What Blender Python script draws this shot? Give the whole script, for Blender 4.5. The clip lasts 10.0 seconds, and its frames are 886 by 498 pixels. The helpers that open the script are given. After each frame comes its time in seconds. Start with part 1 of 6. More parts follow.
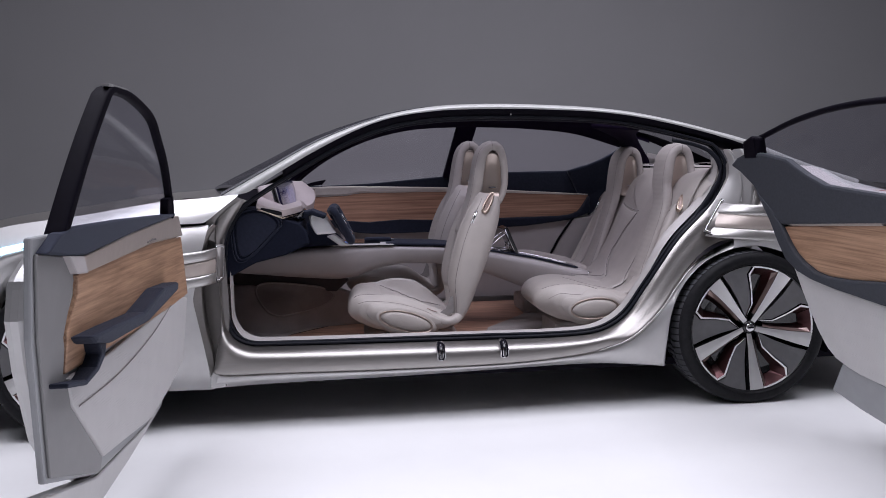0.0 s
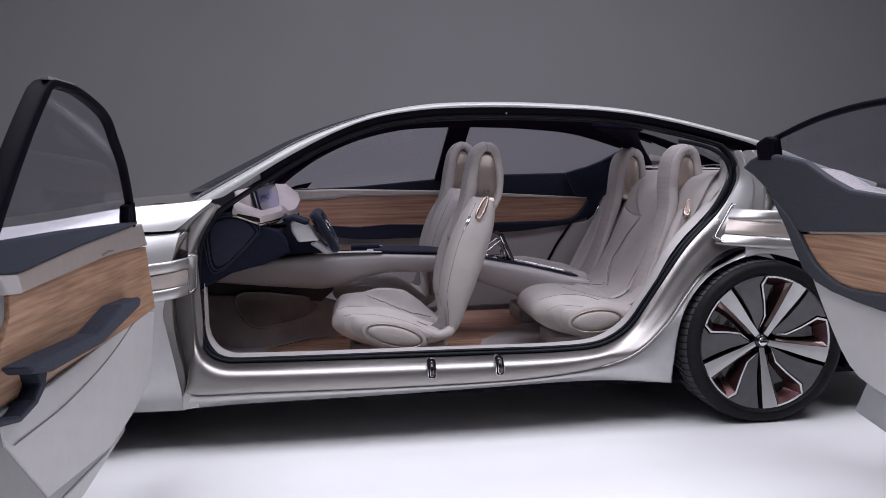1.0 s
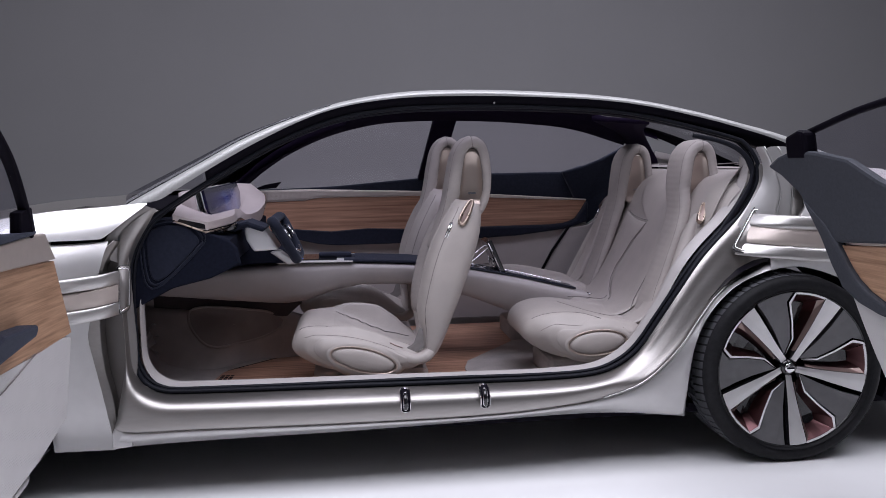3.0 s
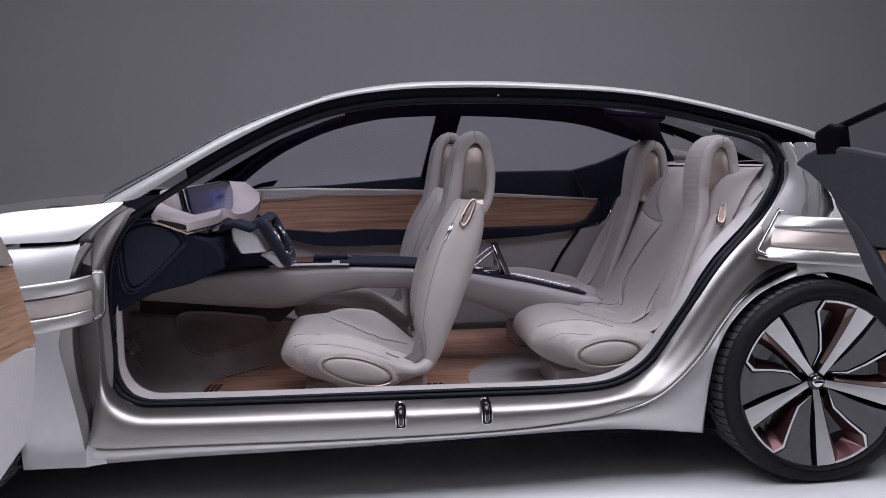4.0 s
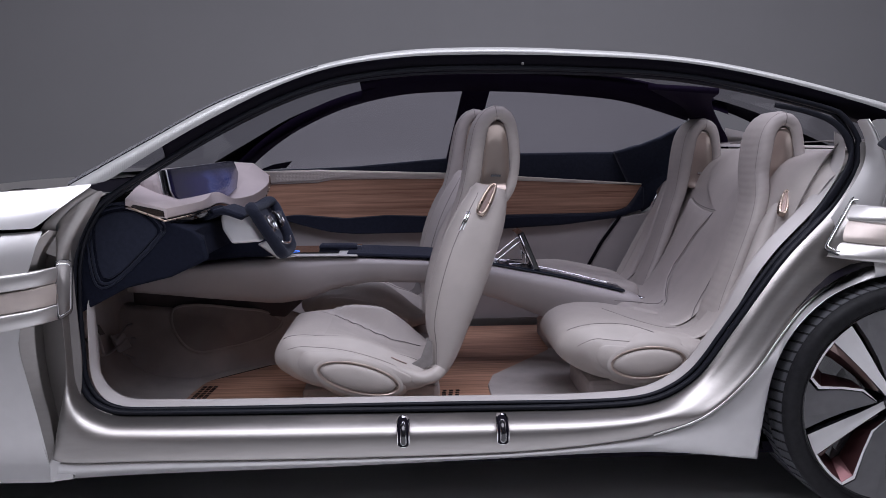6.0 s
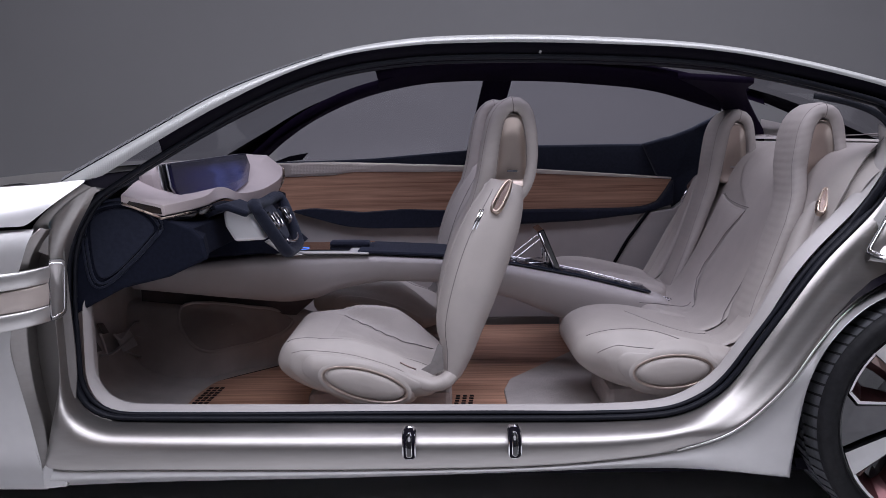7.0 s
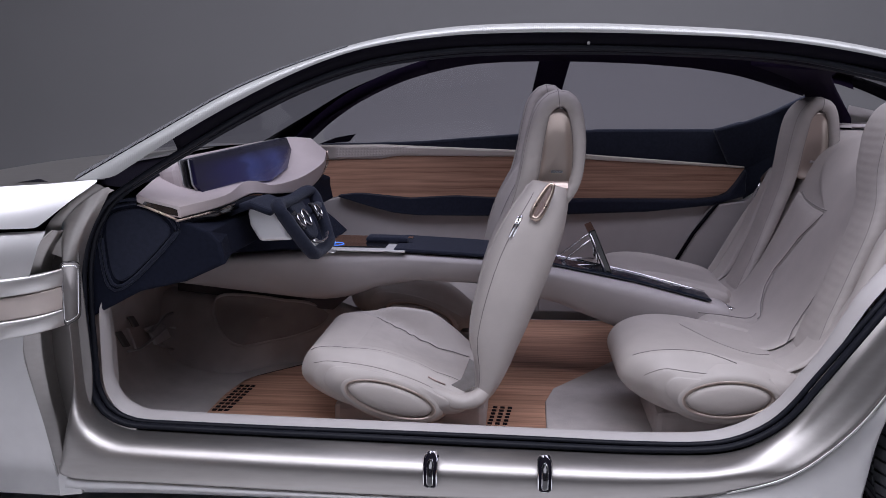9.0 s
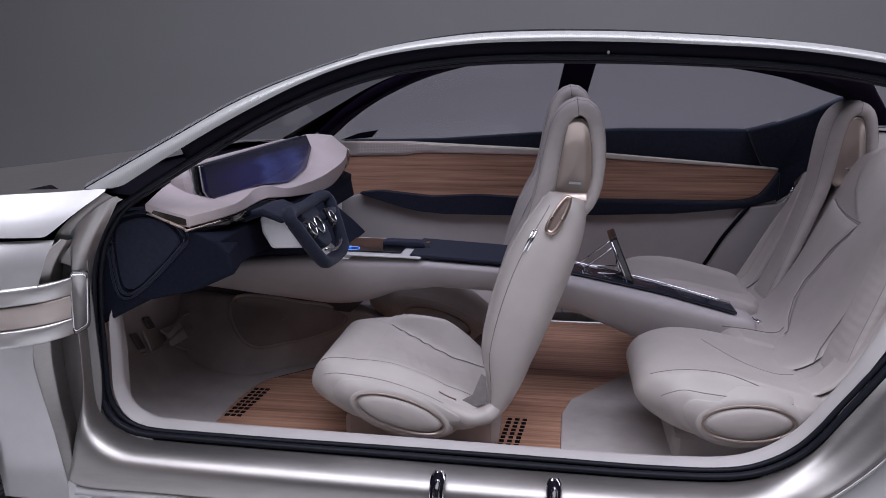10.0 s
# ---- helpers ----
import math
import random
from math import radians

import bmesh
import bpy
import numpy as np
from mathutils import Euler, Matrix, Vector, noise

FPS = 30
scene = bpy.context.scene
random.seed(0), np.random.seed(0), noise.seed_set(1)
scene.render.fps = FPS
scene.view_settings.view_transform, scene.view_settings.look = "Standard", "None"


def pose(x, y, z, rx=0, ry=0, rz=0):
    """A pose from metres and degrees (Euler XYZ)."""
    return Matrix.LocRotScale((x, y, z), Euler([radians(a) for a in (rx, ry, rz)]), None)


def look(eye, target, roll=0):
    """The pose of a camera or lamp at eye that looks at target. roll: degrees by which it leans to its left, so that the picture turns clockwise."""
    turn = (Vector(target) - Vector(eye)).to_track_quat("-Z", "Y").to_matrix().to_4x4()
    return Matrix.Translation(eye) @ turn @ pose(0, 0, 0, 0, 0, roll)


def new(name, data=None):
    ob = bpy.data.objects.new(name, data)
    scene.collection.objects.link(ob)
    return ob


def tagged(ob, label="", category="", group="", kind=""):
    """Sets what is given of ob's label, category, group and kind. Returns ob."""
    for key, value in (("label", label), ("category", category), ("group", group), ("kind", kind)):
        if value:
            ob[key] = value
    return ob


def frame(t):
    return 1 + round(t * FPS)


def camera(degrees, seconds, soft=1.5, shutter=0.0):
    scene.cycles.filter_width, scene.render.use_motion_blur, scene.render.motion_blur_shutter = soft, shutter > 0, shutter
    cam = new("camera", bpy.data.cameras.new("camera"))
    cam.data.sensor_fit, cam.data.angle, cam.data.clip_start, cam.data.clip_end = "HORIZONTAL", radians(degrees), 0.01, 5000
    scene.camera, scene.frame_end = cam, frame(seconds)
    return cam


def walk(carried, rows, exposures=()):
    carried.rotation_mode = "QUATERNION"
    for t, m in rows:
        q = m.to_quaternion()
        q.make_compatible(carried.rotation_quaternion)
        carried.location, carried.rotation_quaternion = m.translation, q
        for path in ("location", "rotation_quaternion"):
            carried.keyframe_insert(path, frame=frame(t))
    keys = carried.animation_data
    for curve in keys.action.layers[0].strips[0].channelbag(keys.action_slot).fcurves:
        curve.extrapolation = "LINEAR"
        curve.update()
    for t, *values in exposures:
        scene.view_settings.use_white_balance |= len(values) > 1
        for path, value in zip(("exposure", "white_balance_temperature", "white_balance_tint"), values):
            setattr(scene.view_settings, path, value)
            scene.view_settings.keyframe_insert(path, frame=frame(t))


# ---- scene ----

from mathutils.bvhtree import BVHTree
cam = camera(57.0, 10.0, 0.7)
PATH = [
    (0, (-0.354, -3.507, 1.119), (-0.143, -1.529, 0.915), -1.3),
    (0.5, (-0.334, -3.377, 1.123), (-0.117, -1.399, 0.919), -1.3),
    (1, (-0.309, -3.25, 1.127), (-0.085, -1.273, 0.924), -1.3),
    (1.5, (-0.276, -3.129, 1.131), (-0.05, -1.152, 0.926), -1.3),
    (2, (-0.249, -3.006, 1.128), (-0.015, -1.03, 0.924), -1.3),
    (2.5, (-0.218, -2.889, 1.126), (0.019, -0.913, 0.92), -1.2),
    (4, (-0.111, -2.575, 1.115), (0.089, -0.596, 0.906), -1.1),
    (4.5, (-0.079, -2.48, 1.107), (0.096, -0.499, 0.897), -1.1),
    (5, (-0.038, -2.393, 1.104), (0.105, -0.41, 0.885), -1.0),
    (5.5, (-0.006, -2.304, 1.1), (0.11, -0.321, 0.866), -0.9),
    (7, (0.095, -2.084, 1.118), (0.097, -0.103, 0.842), -0.8),
    (7.5, (0.129, -2.021, 1.135), (0.085, -0.044, 0.841), -0.7),
    (8, (0.157, -1.967, 1.158), (0.066, 0.006, 0.84), -0.6),
    (8.5, (0.183, -1.921, 1.188), (0.046, 0.044, 0.843), -0.4),
    (9, (0.21, -1.875, 1.224), (0.025, 0.081, 0.849), -0.3),
    (9.5, (0.238, -1.835, 1.265), (0.009, 0.111, 0.862), -0.2),
    (10, (0.266, -1.795, 1.304), (-0.007, 0.14, 0.876), -0.0),
]
walk(cam, [(t, look(eye, target, roll)) for t, eye, target, roll in PATH], [(0, 0.0, 6150, 20), (5, 0.0, 6080, 20), (10, 0.0, 6030, 20)])

# ---------------- light ----------------
world = bpy.data.worlds.new("studio")
scene.world = world
world.use_nodes = True
world.node_tree.nodes["Background"].inputs[0].default_value = (0.62, 0.68, 0.80, 1)
world.node_tree.nodes["Background"].inputs[1].default_value = 0.007
scene.view_settings.exposure = 0.0


def softbox(name, eye, target, wide, high, watts, tint=(1, 1, 1)):
    d = bpy.data.lights.new(name, "AREA")
    d.shape, d.size, d.size_y, d.energy, d.color = "RECTANGLE", wide, high, watts, tint
    ob = new(name, d)
    ob.matrix_world = look(eye, target)
    return tagged(ob, "large white studio softbox hung over the car", "softbox")


softbox("overhead_softbox", (0.3, -1.0, 5.2), (0.3, -0.95, 0), 7.5, 3.8, 440, (0.97, 0.985, 1.0))
softbox("rear_softbox", (1.4, 2.6, 5.2), (1.4, 2.2, 0), 6.5, 0.9, 76, (0.97, 0.985, 1.0))


# ---------------- materials ----------------
def material(name, color, rough=0.5, metal=0.0, grain=0.0, scale=30.0, bump=0.0, bump_scale=400.0,
             stretch=(1, 1, 1), coat=0.0, rough_var=0.0, other=None):
    m = bpy.data.materials.new(name)
    m.use_nodes = True
    t = m.node_tree
    b = t.nodes["Principled BSDF"]
    b.inputs["Base Color"].default_value = (*color, 1)
    b.inputs["Roughness"].default_value, b.inputs["Metallic"].default_value = rough, metal
    b.inputs["Coat Weight"].default_value = coat
    co = t.nodes.new("ShaderNodeTexCoord")
    mp = t.nodes.new("ShaderNodeMapping")
    mp.inputs["Scale"].default_value = stretch
    t.links.new(co.outputs["Object"], mp.inputs["Vector"])
    if grain or rough_var:
        n = t.nodes.new("ShaderNodeTexNoise")
        n.inputs["Scale"].default_value, n.inputs["Detail"].default_value = scale, 6
        t.links.new(mp.outputs[0], n.inputs["Vector"])
        if grain:
            r = t.nodes.new("ShaderNodeMix")
            r.data_type = "RGBA"
            second = other or tuple(c * (1 - grain) for c in color)
            r.inputs[6].default_value, r.inputs[7].default_value = (*color, 1), (*second, 1)
            k = t.nodes.new("ShaderNodeMapRange")
            k.inputs[1].default_value, k.inputs[2].default_value = 0.35, 0.65
            t.links.new(n.outputs["Fac"], k.inputs[0])
            t.links.new(k.outputs[0], r.inputs[0])
            t.links.new(r.outputs[2], b.inputs["Base Color"])
        if rough_var:
            k = t.nodes.new("ShaderNodeMapRange")
            k.inputs[3].default_value, k.inputs[4].default_value = rough - rough_var, rough + rough_var
            t.links.new(n.outputs["Fac"], k.inputs[0])
            t.links.new(k.outputs[0], b.inputs["Roughness"])
    if bump:
        n = t.nodes.new("ShaderNodeTexNoise")
        n.inputs["Scale"].default_value, n.inputs["Detail"].default_value = bump_scale, 4
        t.links.new(mp.outputs[0], n.inputs["Vector"])
        u = t.nodes.new("ShaderNodeBump")
        u.inputs["Strength"].default_value, u.inputs["Distance"].default_value = bump, 0.002
        t.links.new(n.outputs["Fac"], u.inputs["Height"])
        t.links.new(u.outputs[0], b.inputs["Normal"])
    return m


def wood_material(name, dark, light, axis, turn=0.0):
    """Zebrano veneer: streaks along one axis."""
    m = bpy.data.materials.new(name)
    m.use_nodes = True
    t = m.node_tree
    b = t.nodes["Principled BSDF"]
    b.inputs["Roughness"].default_value = 0.42
    co = t.nodes.new("ShaderNodeTexCoord")
    mp = t.nodes.new("ShaderNodeMapping")
    sc = [95.0, 95.0, 95.0]
    sc[axis] = 2.2
    mp.inputs["Scale"].default_value = sc
    mp.inputs["Rotation"].default_value = (turn, 0, 0) if axis == 1 else (0, turn, 0)
    t.links.new(co.outputs["Object"], mp.inputs["Vector"])
    warp = t.nodes.new("ShaderNodeTexNoise")
    warp.inputs["Scale"].default_value, warp.inputs["Detail"].default_value = 1.0, 7
    warp.inputs["Roughness"].default_value = 0.62
    t.links.new(mp.outputs[0], warp.inputs["Vector"])
    ramp = t.nodes.new("ShaderNodeValToRGB")
    e = ramp.color_ramp.elements
    e[0].position, e[0].color = 0.29, (*dark, 1)
    e[1].position, e[1].color = 0.70, (*light, 1)
    mid = e.new(0.5)
    mid.color = (*[0.42 * a + 0.58 * c for a, c in zip(dark, light)], 1)
    t.links.new(warp.outputs["Fac"], ramp.inputs[0])
    big = t.nodes.new("ShaderNodeTexNoise")
    big.inputs["Scale"].default_value = 3.0
    t.links.new(co.outputs["Object"], big.inputs["Vector"])
    mix = t.nodes.new("ShaderNodeMix")
    mix.data_type, mix.blend_type = "RGBA", "MULTIPLY"
    k = t.nodes.new("ShaderNodeMapRange")
    k.inputs[3].default_value, k.inputs[4].default_value = 0.75, 1.15
    t.links.new(big.outputs["Fac"], k.inputs[0])
    mix.inputs[0].default_value = 1.0
    t.links.new(ramp.outputs[0], mix.inputs[6])
    t.links.new(k.outputs[0], mix.inputs[7])
    t.links.new(mix.outputs[2], b.inputs["Base Color"])
    u = t.nodes.new("ShaderNodeBump")
    u.inputs["Strength"].default_value, u.inputs["Distance"].default_value = 0.15, 0.001
    t.links.new(warp.outputs["Fac"], u.inputs["Height"])
    t.links.new(u.outputs[0], b.inputs["Normal"])
    return m


def glass_material(name, tint, rough=0.02, gloss=0.3):
    """Tinted pane: see-through with a glossy face."""
    m = bpy.data.materials.new(name)
    m.use_nodes = True
    t = m.node_tree
    t.nodes.remove(t.nodes["Principled BSDF"])
    a, g, mix = t.nodes.new("ShaderNodeBsdfTransparent"), t.nodes.new("ShaderNodeBsdfGlossy"), t.nodes.new("ShaderNodeMixShader")
    a.inputs[0].default_value = (*tint, 1)
    g.inputs["Roughness"].default_value = rough
    f = t.nodes.new("ShaderNodeLayerWeight")
    f.inputs["Blend"].default_value = 0.5
    pw = t.nodes.new("ShaderNodeMath")
    pw.operation, pw.inputs[1].default_value = "POWER", 4.0
    ml = t.nodes.new("ShaderNodeMath")
    ml.operation, ml.inputs[1].default_value, ml.inputs[2].default_value = "MULTIPLY_ADD", gloss, 0.004
    t.links.new(f.outputs["Facing"], pw.inputs[0])
    t.links.new(pw.outputs[0], ml.inputs[0])
    t.links.new(ml.outputs[0], mix.inputs[0])
    t.links.new(a.outputs[0], mix.inputs[1])
    t.links.new(g.outputs[0], mix.inputs[2])
    t.links.new(mix.outputs[0], t.nodes["Material Output"].inputs[0])
    return m


def glow_material(name, color, strength):
    m = material(name, (0.02, 0.02, 0.03), 0.2)
    b = m.node_tree.nodes["Principled BSDF"]
    b.inputs["Emission Color"].default_value, b.inputs["Emission Strength"].default_value = (*color, 1), strength
    return m


def rail_material(name):
    """Silver weave of fine ribs."""
    m = material(name, (0.42, 0.42, 0.41), 0.45, 0.4)
    t = m.node_tree
    b = t.nodes["Principled BSDF"]
    co = t.nodes.new("ShaderNodeTexCoord")
    w = t.nodes.new("ShaderNodeTexWave")
    w.inputs["Scale"].default_value = 62.0
    w.bands_direction = "X"
    t.links.new(co.outputs["Object"], w.inputs["Vector"])
    w2 = t.nodes.new("ShaderNodeTexWave")
    w2.inputs["Scale"].default_value = 62.0
    w2.bands_direction = "Z"
    t.links.new(co.outputs["Object"], w2.inputs["Vector"])
    ad = t.nodes.new("ShaderNodeMath")
    ad.operation = "MULTIPLY_ADD"
    ad.inputs[1].default_value = 0.25
    t.links.new(w2.outputs["Fac"], ad.inputs[0])
    t.links.new(w.outputs["Fac"], ad.inputs[2])
    u = t.nodes.new("ShaderNodeBump")
    u.inputs["Strength"].default_value, u.inputs["Distance"].default_value = 0.2, 0.0016
    t.links.new(ad.outputs[0], u.inputs["Height"])
    t.links.new(u.outputs[0], b.inputs["Normal"])
    return m


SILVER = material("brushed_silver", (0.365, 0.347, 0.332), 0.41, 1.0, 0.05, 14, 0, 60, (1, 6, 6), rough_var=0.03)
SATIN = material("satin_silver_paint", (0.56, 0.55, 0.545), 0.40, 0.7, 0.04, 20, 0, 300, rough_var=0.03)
# Satin silver made paler: light on outward-facing panels is put into the colour.
SATIN_LIT = material("pale_satin_silver", (0.66, 0.65, 0.645), 0.38, 0.25, 0.04, 20, rough_var=0.03)
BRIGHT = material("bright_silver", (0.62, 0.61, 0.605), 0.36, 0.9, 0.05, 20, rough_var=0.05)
# Silver paint lightened: the softbox shine on the wing is in its colour.
WING_LIT = material("lit_silver_paint", (0.80, 0.79, 0.785), 0.34, 0.35, 0.03, 20, rough_var=0.03)
CHROME = material("chrome", (0.80, 0.80, 0.82), 0.08, 1.0)
GOLD = material("champagne_metal", (0.52, 0.42, 0.35), 0.28, 1.0, 0.08, 30, rough_var=0.06)
GOLD_SATIN = material("champagne_satin", (0.50, 0.435, 0.395), 0.40, 0.4, 0.06, 30)
COPPER = material("copper_lacquer", (0.17, 0.085, 0.088), 0.34, 0.9, 0.2, 12)
BEVEL = material("bronze_lacquer", (0.36, 0.27, 0.245), 0.36, 0.8, 0.1, 12)
# Tyre rubber lightened: the light caught by the tread is in the colour.
TREAD_LIT = material("lit_tyre_tread", (0.075, 0.077, 0.086), 0.7, 0, 0.3, 60, 0.3, 250)
RUBBER = material("tyre_rubber", (0.015, 0.015, 0.017), 0.55, 0, 0.3, 60, 0.3, 250)
SEAL = material("rubber_seal", (0.012, 0.013, 0.018), 0.42, 0, 0.2, 80, 0.1, 300)
BLACK = material("black_plastic", (0.005, 0.004, 0.008), 0.5, 0, 0.2, 40, 0.1, 400)
GLOSS = material("gloss_black", (0.010, 0.010, 0.012), 0.10, 0, coat=0.5)
NAVY = material("navy_suede", (0.017, 0.020, 0.036), 0.78, 0, 0.25, 90, 0.25, 900)
# Same navy suede, darkened for the shade under the dash top.
NAVY_SHADED = material("navy_suede_shaded", (0.010, 0.012, 0.023), 0.85, 0, 0.25, 90, 0.25, 900)
HEADLINER = material("dark_headliner", (0.010, 0.0055, 0.019), 0.85, 0, 0.25, 90, 0.2, 900)
LEATHER = material("light_grey_leather", (0.435, 0.395, 0.372), 0.50, 0, 0.07, 14, 0.22, 700)


def quilt_material(name):
    """Pale fabric with soft cross ribs."""
    m = material(name, (0.435, 0.395, 0.372), 0.66, 0, 0.08, 14)
    t = m.node_tree
    b = t.nodes["Principled BSDF"]
    co = t.nodes.new("ShaderNodeTexCoord")
    mp = t.nodes.new("ShaderNodeMapping")
    mp.inputs["Rotation"].default_value = (0, 0.35, 0)
    t.links.new(co.outputs["Object"], mp.inputs["Vector"])
    w = t.nodes.new("ShaderNodeTexWave")
    w.bands_direction = "Z"
    w.inputs["Scale"].default_value, w.inputs["Distortion"].default_value, w.inputs["Detail Scale"].default_value = 15.0, 1.2, 3.0
    t.links.new(mp.outputs[0], w.inputs["Vector"])
    n = t.nodes.new("ShaderNodeTexNoise")
    n.inputs["Scale"].default_value = 700
    t.links.new(co.outputs["Object"], n.inputs["Vector"])
    ad = t.nodes.new("ShaderNodeMath")
    ad.operation, ad.inputs[1].default_value = "MULTIPLY_ADD", 0.12
    t.links.new(n.outputs["Fac"], ad.inputs[0])
    t.links.new(w.outputs["Fac"], ad.inputs[2])
    u = t.nodes.new("ShaderNodeBump")
    u.inputs["Strength"].default_value, u.inputs["Distance"].default_value = 0.17, 0.004
    t.links.new(ad.outputs[0], u.inputs["Height"])
    t.links.new(u.outputs[0], b.inputs["Normal"])
    return m


QUILT = quilt_material("pale_woven_fabric")
# Carpet colour darkened for the shade inside the pressed tunnel pocket.
CARPET_SHADED = material("shaded_velour", (0.39, 0.35, 0.335), 0.95, 0, 0.18, 9, 0.9, 500)
TRIM = material("pale_grey_trim", (0.48, 0.445, 0.44), 0.55, 0, 0.05, 16, 0.15, 600)
LINER = material("sill_liner_trim", (0.405, 0.38, 0.375), 0.55, 0, 0.05, 16, 0.15, 600)
# Dark colour for the shade in the gap under the console.
GAP_SHADE = material("console_gap_shade", (0.10, 0.085, 0.09), 0.95, 0, 0.15, 12, 0.5, 500)
ROSE = material("pale_rose_leather", (0.50, 0.43, 0.425), 0.5, 0, 0.05, 16, 0.15, 600)
CARPET = material("grey_velour_carpet", (0.56, 0.515, 0.50), 0.95, 0, 0.18, 9, 0.9, 500)
SEAM = material("grey_thread", (0.20, 0.18, 0.175), 0.8)
WOOD_X = wood_material("zebrano_along_car", (0.265, 0.122, 0.076), (0.71, 0.41, 0.28), 0)
WOOD_Y = wood_material("zebrano_door", (0.22, 0.115, 0.065), (0.58, 0.36, 0.23), 1, 0.25)
WINDOW = glass_material("tinted_window", (0.94, 0.93, 0.96), 0.02, 0.06)
WINDSCREEN = glass_material("tinted_windscreen", (0.62, 0.62, 0.66), 0.02, 0.15)
DARK_GLASS = glass_material("dark_roof_glass", (0.42, 0.41, 0.45), 0.05, 0.35)
REAR_GLASS = glass_material("rear_screen_glass", (0.66, 0.65, 0.68), 0.05, 0.25)
RIB = material("pale_rib", (0.26, 0.26, 0.27), 0.4, 0.3)
RAIL = rail_material("ribbed_silver")
PLATE = material("satin_silver_plate", (0.66, 0.65, 0.645), 0.42, 0.2, 0.03, 30)
AERO = material("grey_wheel_panel", (0.14, 0.138, 0.142), 0.4, 0.5, 0.1, 30)


def screen_material(name):
    """A lit display: deep violet with a pale blue haze past its middle and a dark upper border."""
    m = material(name, (0.01, 0.01, 0.02), 0.12)
    t = m.node_tree
    b = t.nodes["Principled BSDF"]
    co = t.nodes.new("ShaderNodeTexCoord")
    n = t.nodes.new("ShaderNodeTexNoise")
    n.inputs["Scale"].default_value, n.inputs["Detail"].default_value = 3.0, 2
    t.links.new(co.outputs["Generated"], n.inputs["Vector"])
    warp = t.nodes.new("ShaderNodeMix")
    warp.data_type = "VECTOR"
    warp.inputs[0].default_value = 0.22
    t.links.new(co.outputs["Generated"], warp.inputs[4])
    t.links.new(n.outputs["Color"], warp.inputs[5])
    sp = t.nodes.new("ShaderNodeSeparateXYZ")
    t.links.new(warp.outputs[1], sp.inputs[0])

    def ramp(stops, source):
        r = t.nodes.new("ShaderNodeValToRGB")
        e = r.color_ramp.elements
        e[0].position, e[0].color = stops[0][0], stops[0][1] + (1,)
        e[1].position, e[1].color = stops[-1][0], stops[-1][1] + (1,)
        for p, c in stops[1:-1]:
            e.new(p).color = c + (1,)
        t.links.new(source, r.inputs[0])
        return r

    across = ramp([(.10, (.002, .001, .010)), (.30, (.004, .003, .040)), (.42, (.006, .006, .055)), (.48, (.022, .034, .13)), (.58, (.010, .012, .075)),
                   (.70, (.022, .032, .12)), (.78, (.010, .010, .055)), (.86, (.004, .001, .014))], sp.outputs[1])
    sp2 = t.nodes.new("ShaderNodeSeparateXYZ")
    t.links.new(co.outputs["Generated"], sp2.inputs[0])
    up = ramp([(.0, (.75, .75, .75)), (.60, (1, 1, 1)), (.78, (.55, .5, .5)), (.84, (.10, .07, .08))], sp2.outputs[2])
    mul = t.nodes.new("ShaderNodeMix")
    mul.data_type, mul.blend_type = "RGBA", "MULTIPLY"
    mul.inputs[0].default_value = 1.0
    t.links.new(across.outputs[0], mul.inputs[6])
    t.links.new(up.outputs[0], mul.inputs[7])
    t.links.new(mul.outputs[2], b.inputs["Emission Color"])
    b.inputs["Emission Strength"].default_value = 0.8
    b.inputs["Specular IOR Level"].default_value = 0.3
    return m


SHROUD = material("pale_silver_plastic", (0.82, 0.81, 0.815), 0.34, 0.3, 0.03, 30)
SCREEN = screen_material("violet_screen")
ICON = glow_material("blue_icon", (0.08, 0.26, 0.95), 1.4)
HEADLAMP = glow_material("blue_white_led", (0.35, 0.75, 1.0), 6.0)
TAIL = material("red_lens", (0.5, 0.03, 0.03), 0.15, 0, coat=0.6)
FLOOR = material("white_studio_floor", (0.80, 0.80, 0.80), 0.42, 0, 0.03, 3, 0.02, 60, rough_var=0.06)
STUDIO = material("dark_studio_wall", (0.16, 0.158, 0.165), 0.85, 0, 0.05, 0.6, 0.05, 80)
WALL = material("grey_studio_wall", (0.245, 0.24, 0.246), 0.85, 0, 0.05, 0.6, 0.05, 80)


# ---------------- mesh tools ----------------
def part(name, bm, mat, parent=None, label="", smooth=True):
    me = bpy.data.meshes.new(name)
    bmesh.ops.recalc_face_normals(bm, faces=bm.faces)
    for f in bm.faces:
        f.smooth = smooth
    bm.to_mesh(me)
    bm.free()
    me.materials.append(mat)
    ob = new(name, me)
    if parent is not None:
        ob.parent = parent
    if label:
        ob["label"] = label
    return ob


NAVY.node_tree.nodes["Principled BSDF"].inputs["Sheen Weight"].default_value = 0.14
NAVY.node_tree.nodes["Principled BSDF"].inputs["Sheen Tint"].default_value = (0.75, 0.8, 0.9, 1)
for m, gloss in ((NAVY, .14), (NAVY_SHADED, .10), (HEADLINER, .08), (SEAL, .10), (BLACK, .05), (RUBBER, .14)):
    m.node_tree.nodes["Principled BSDF"].inputs["Specular IOR Level"].default_value = gloss


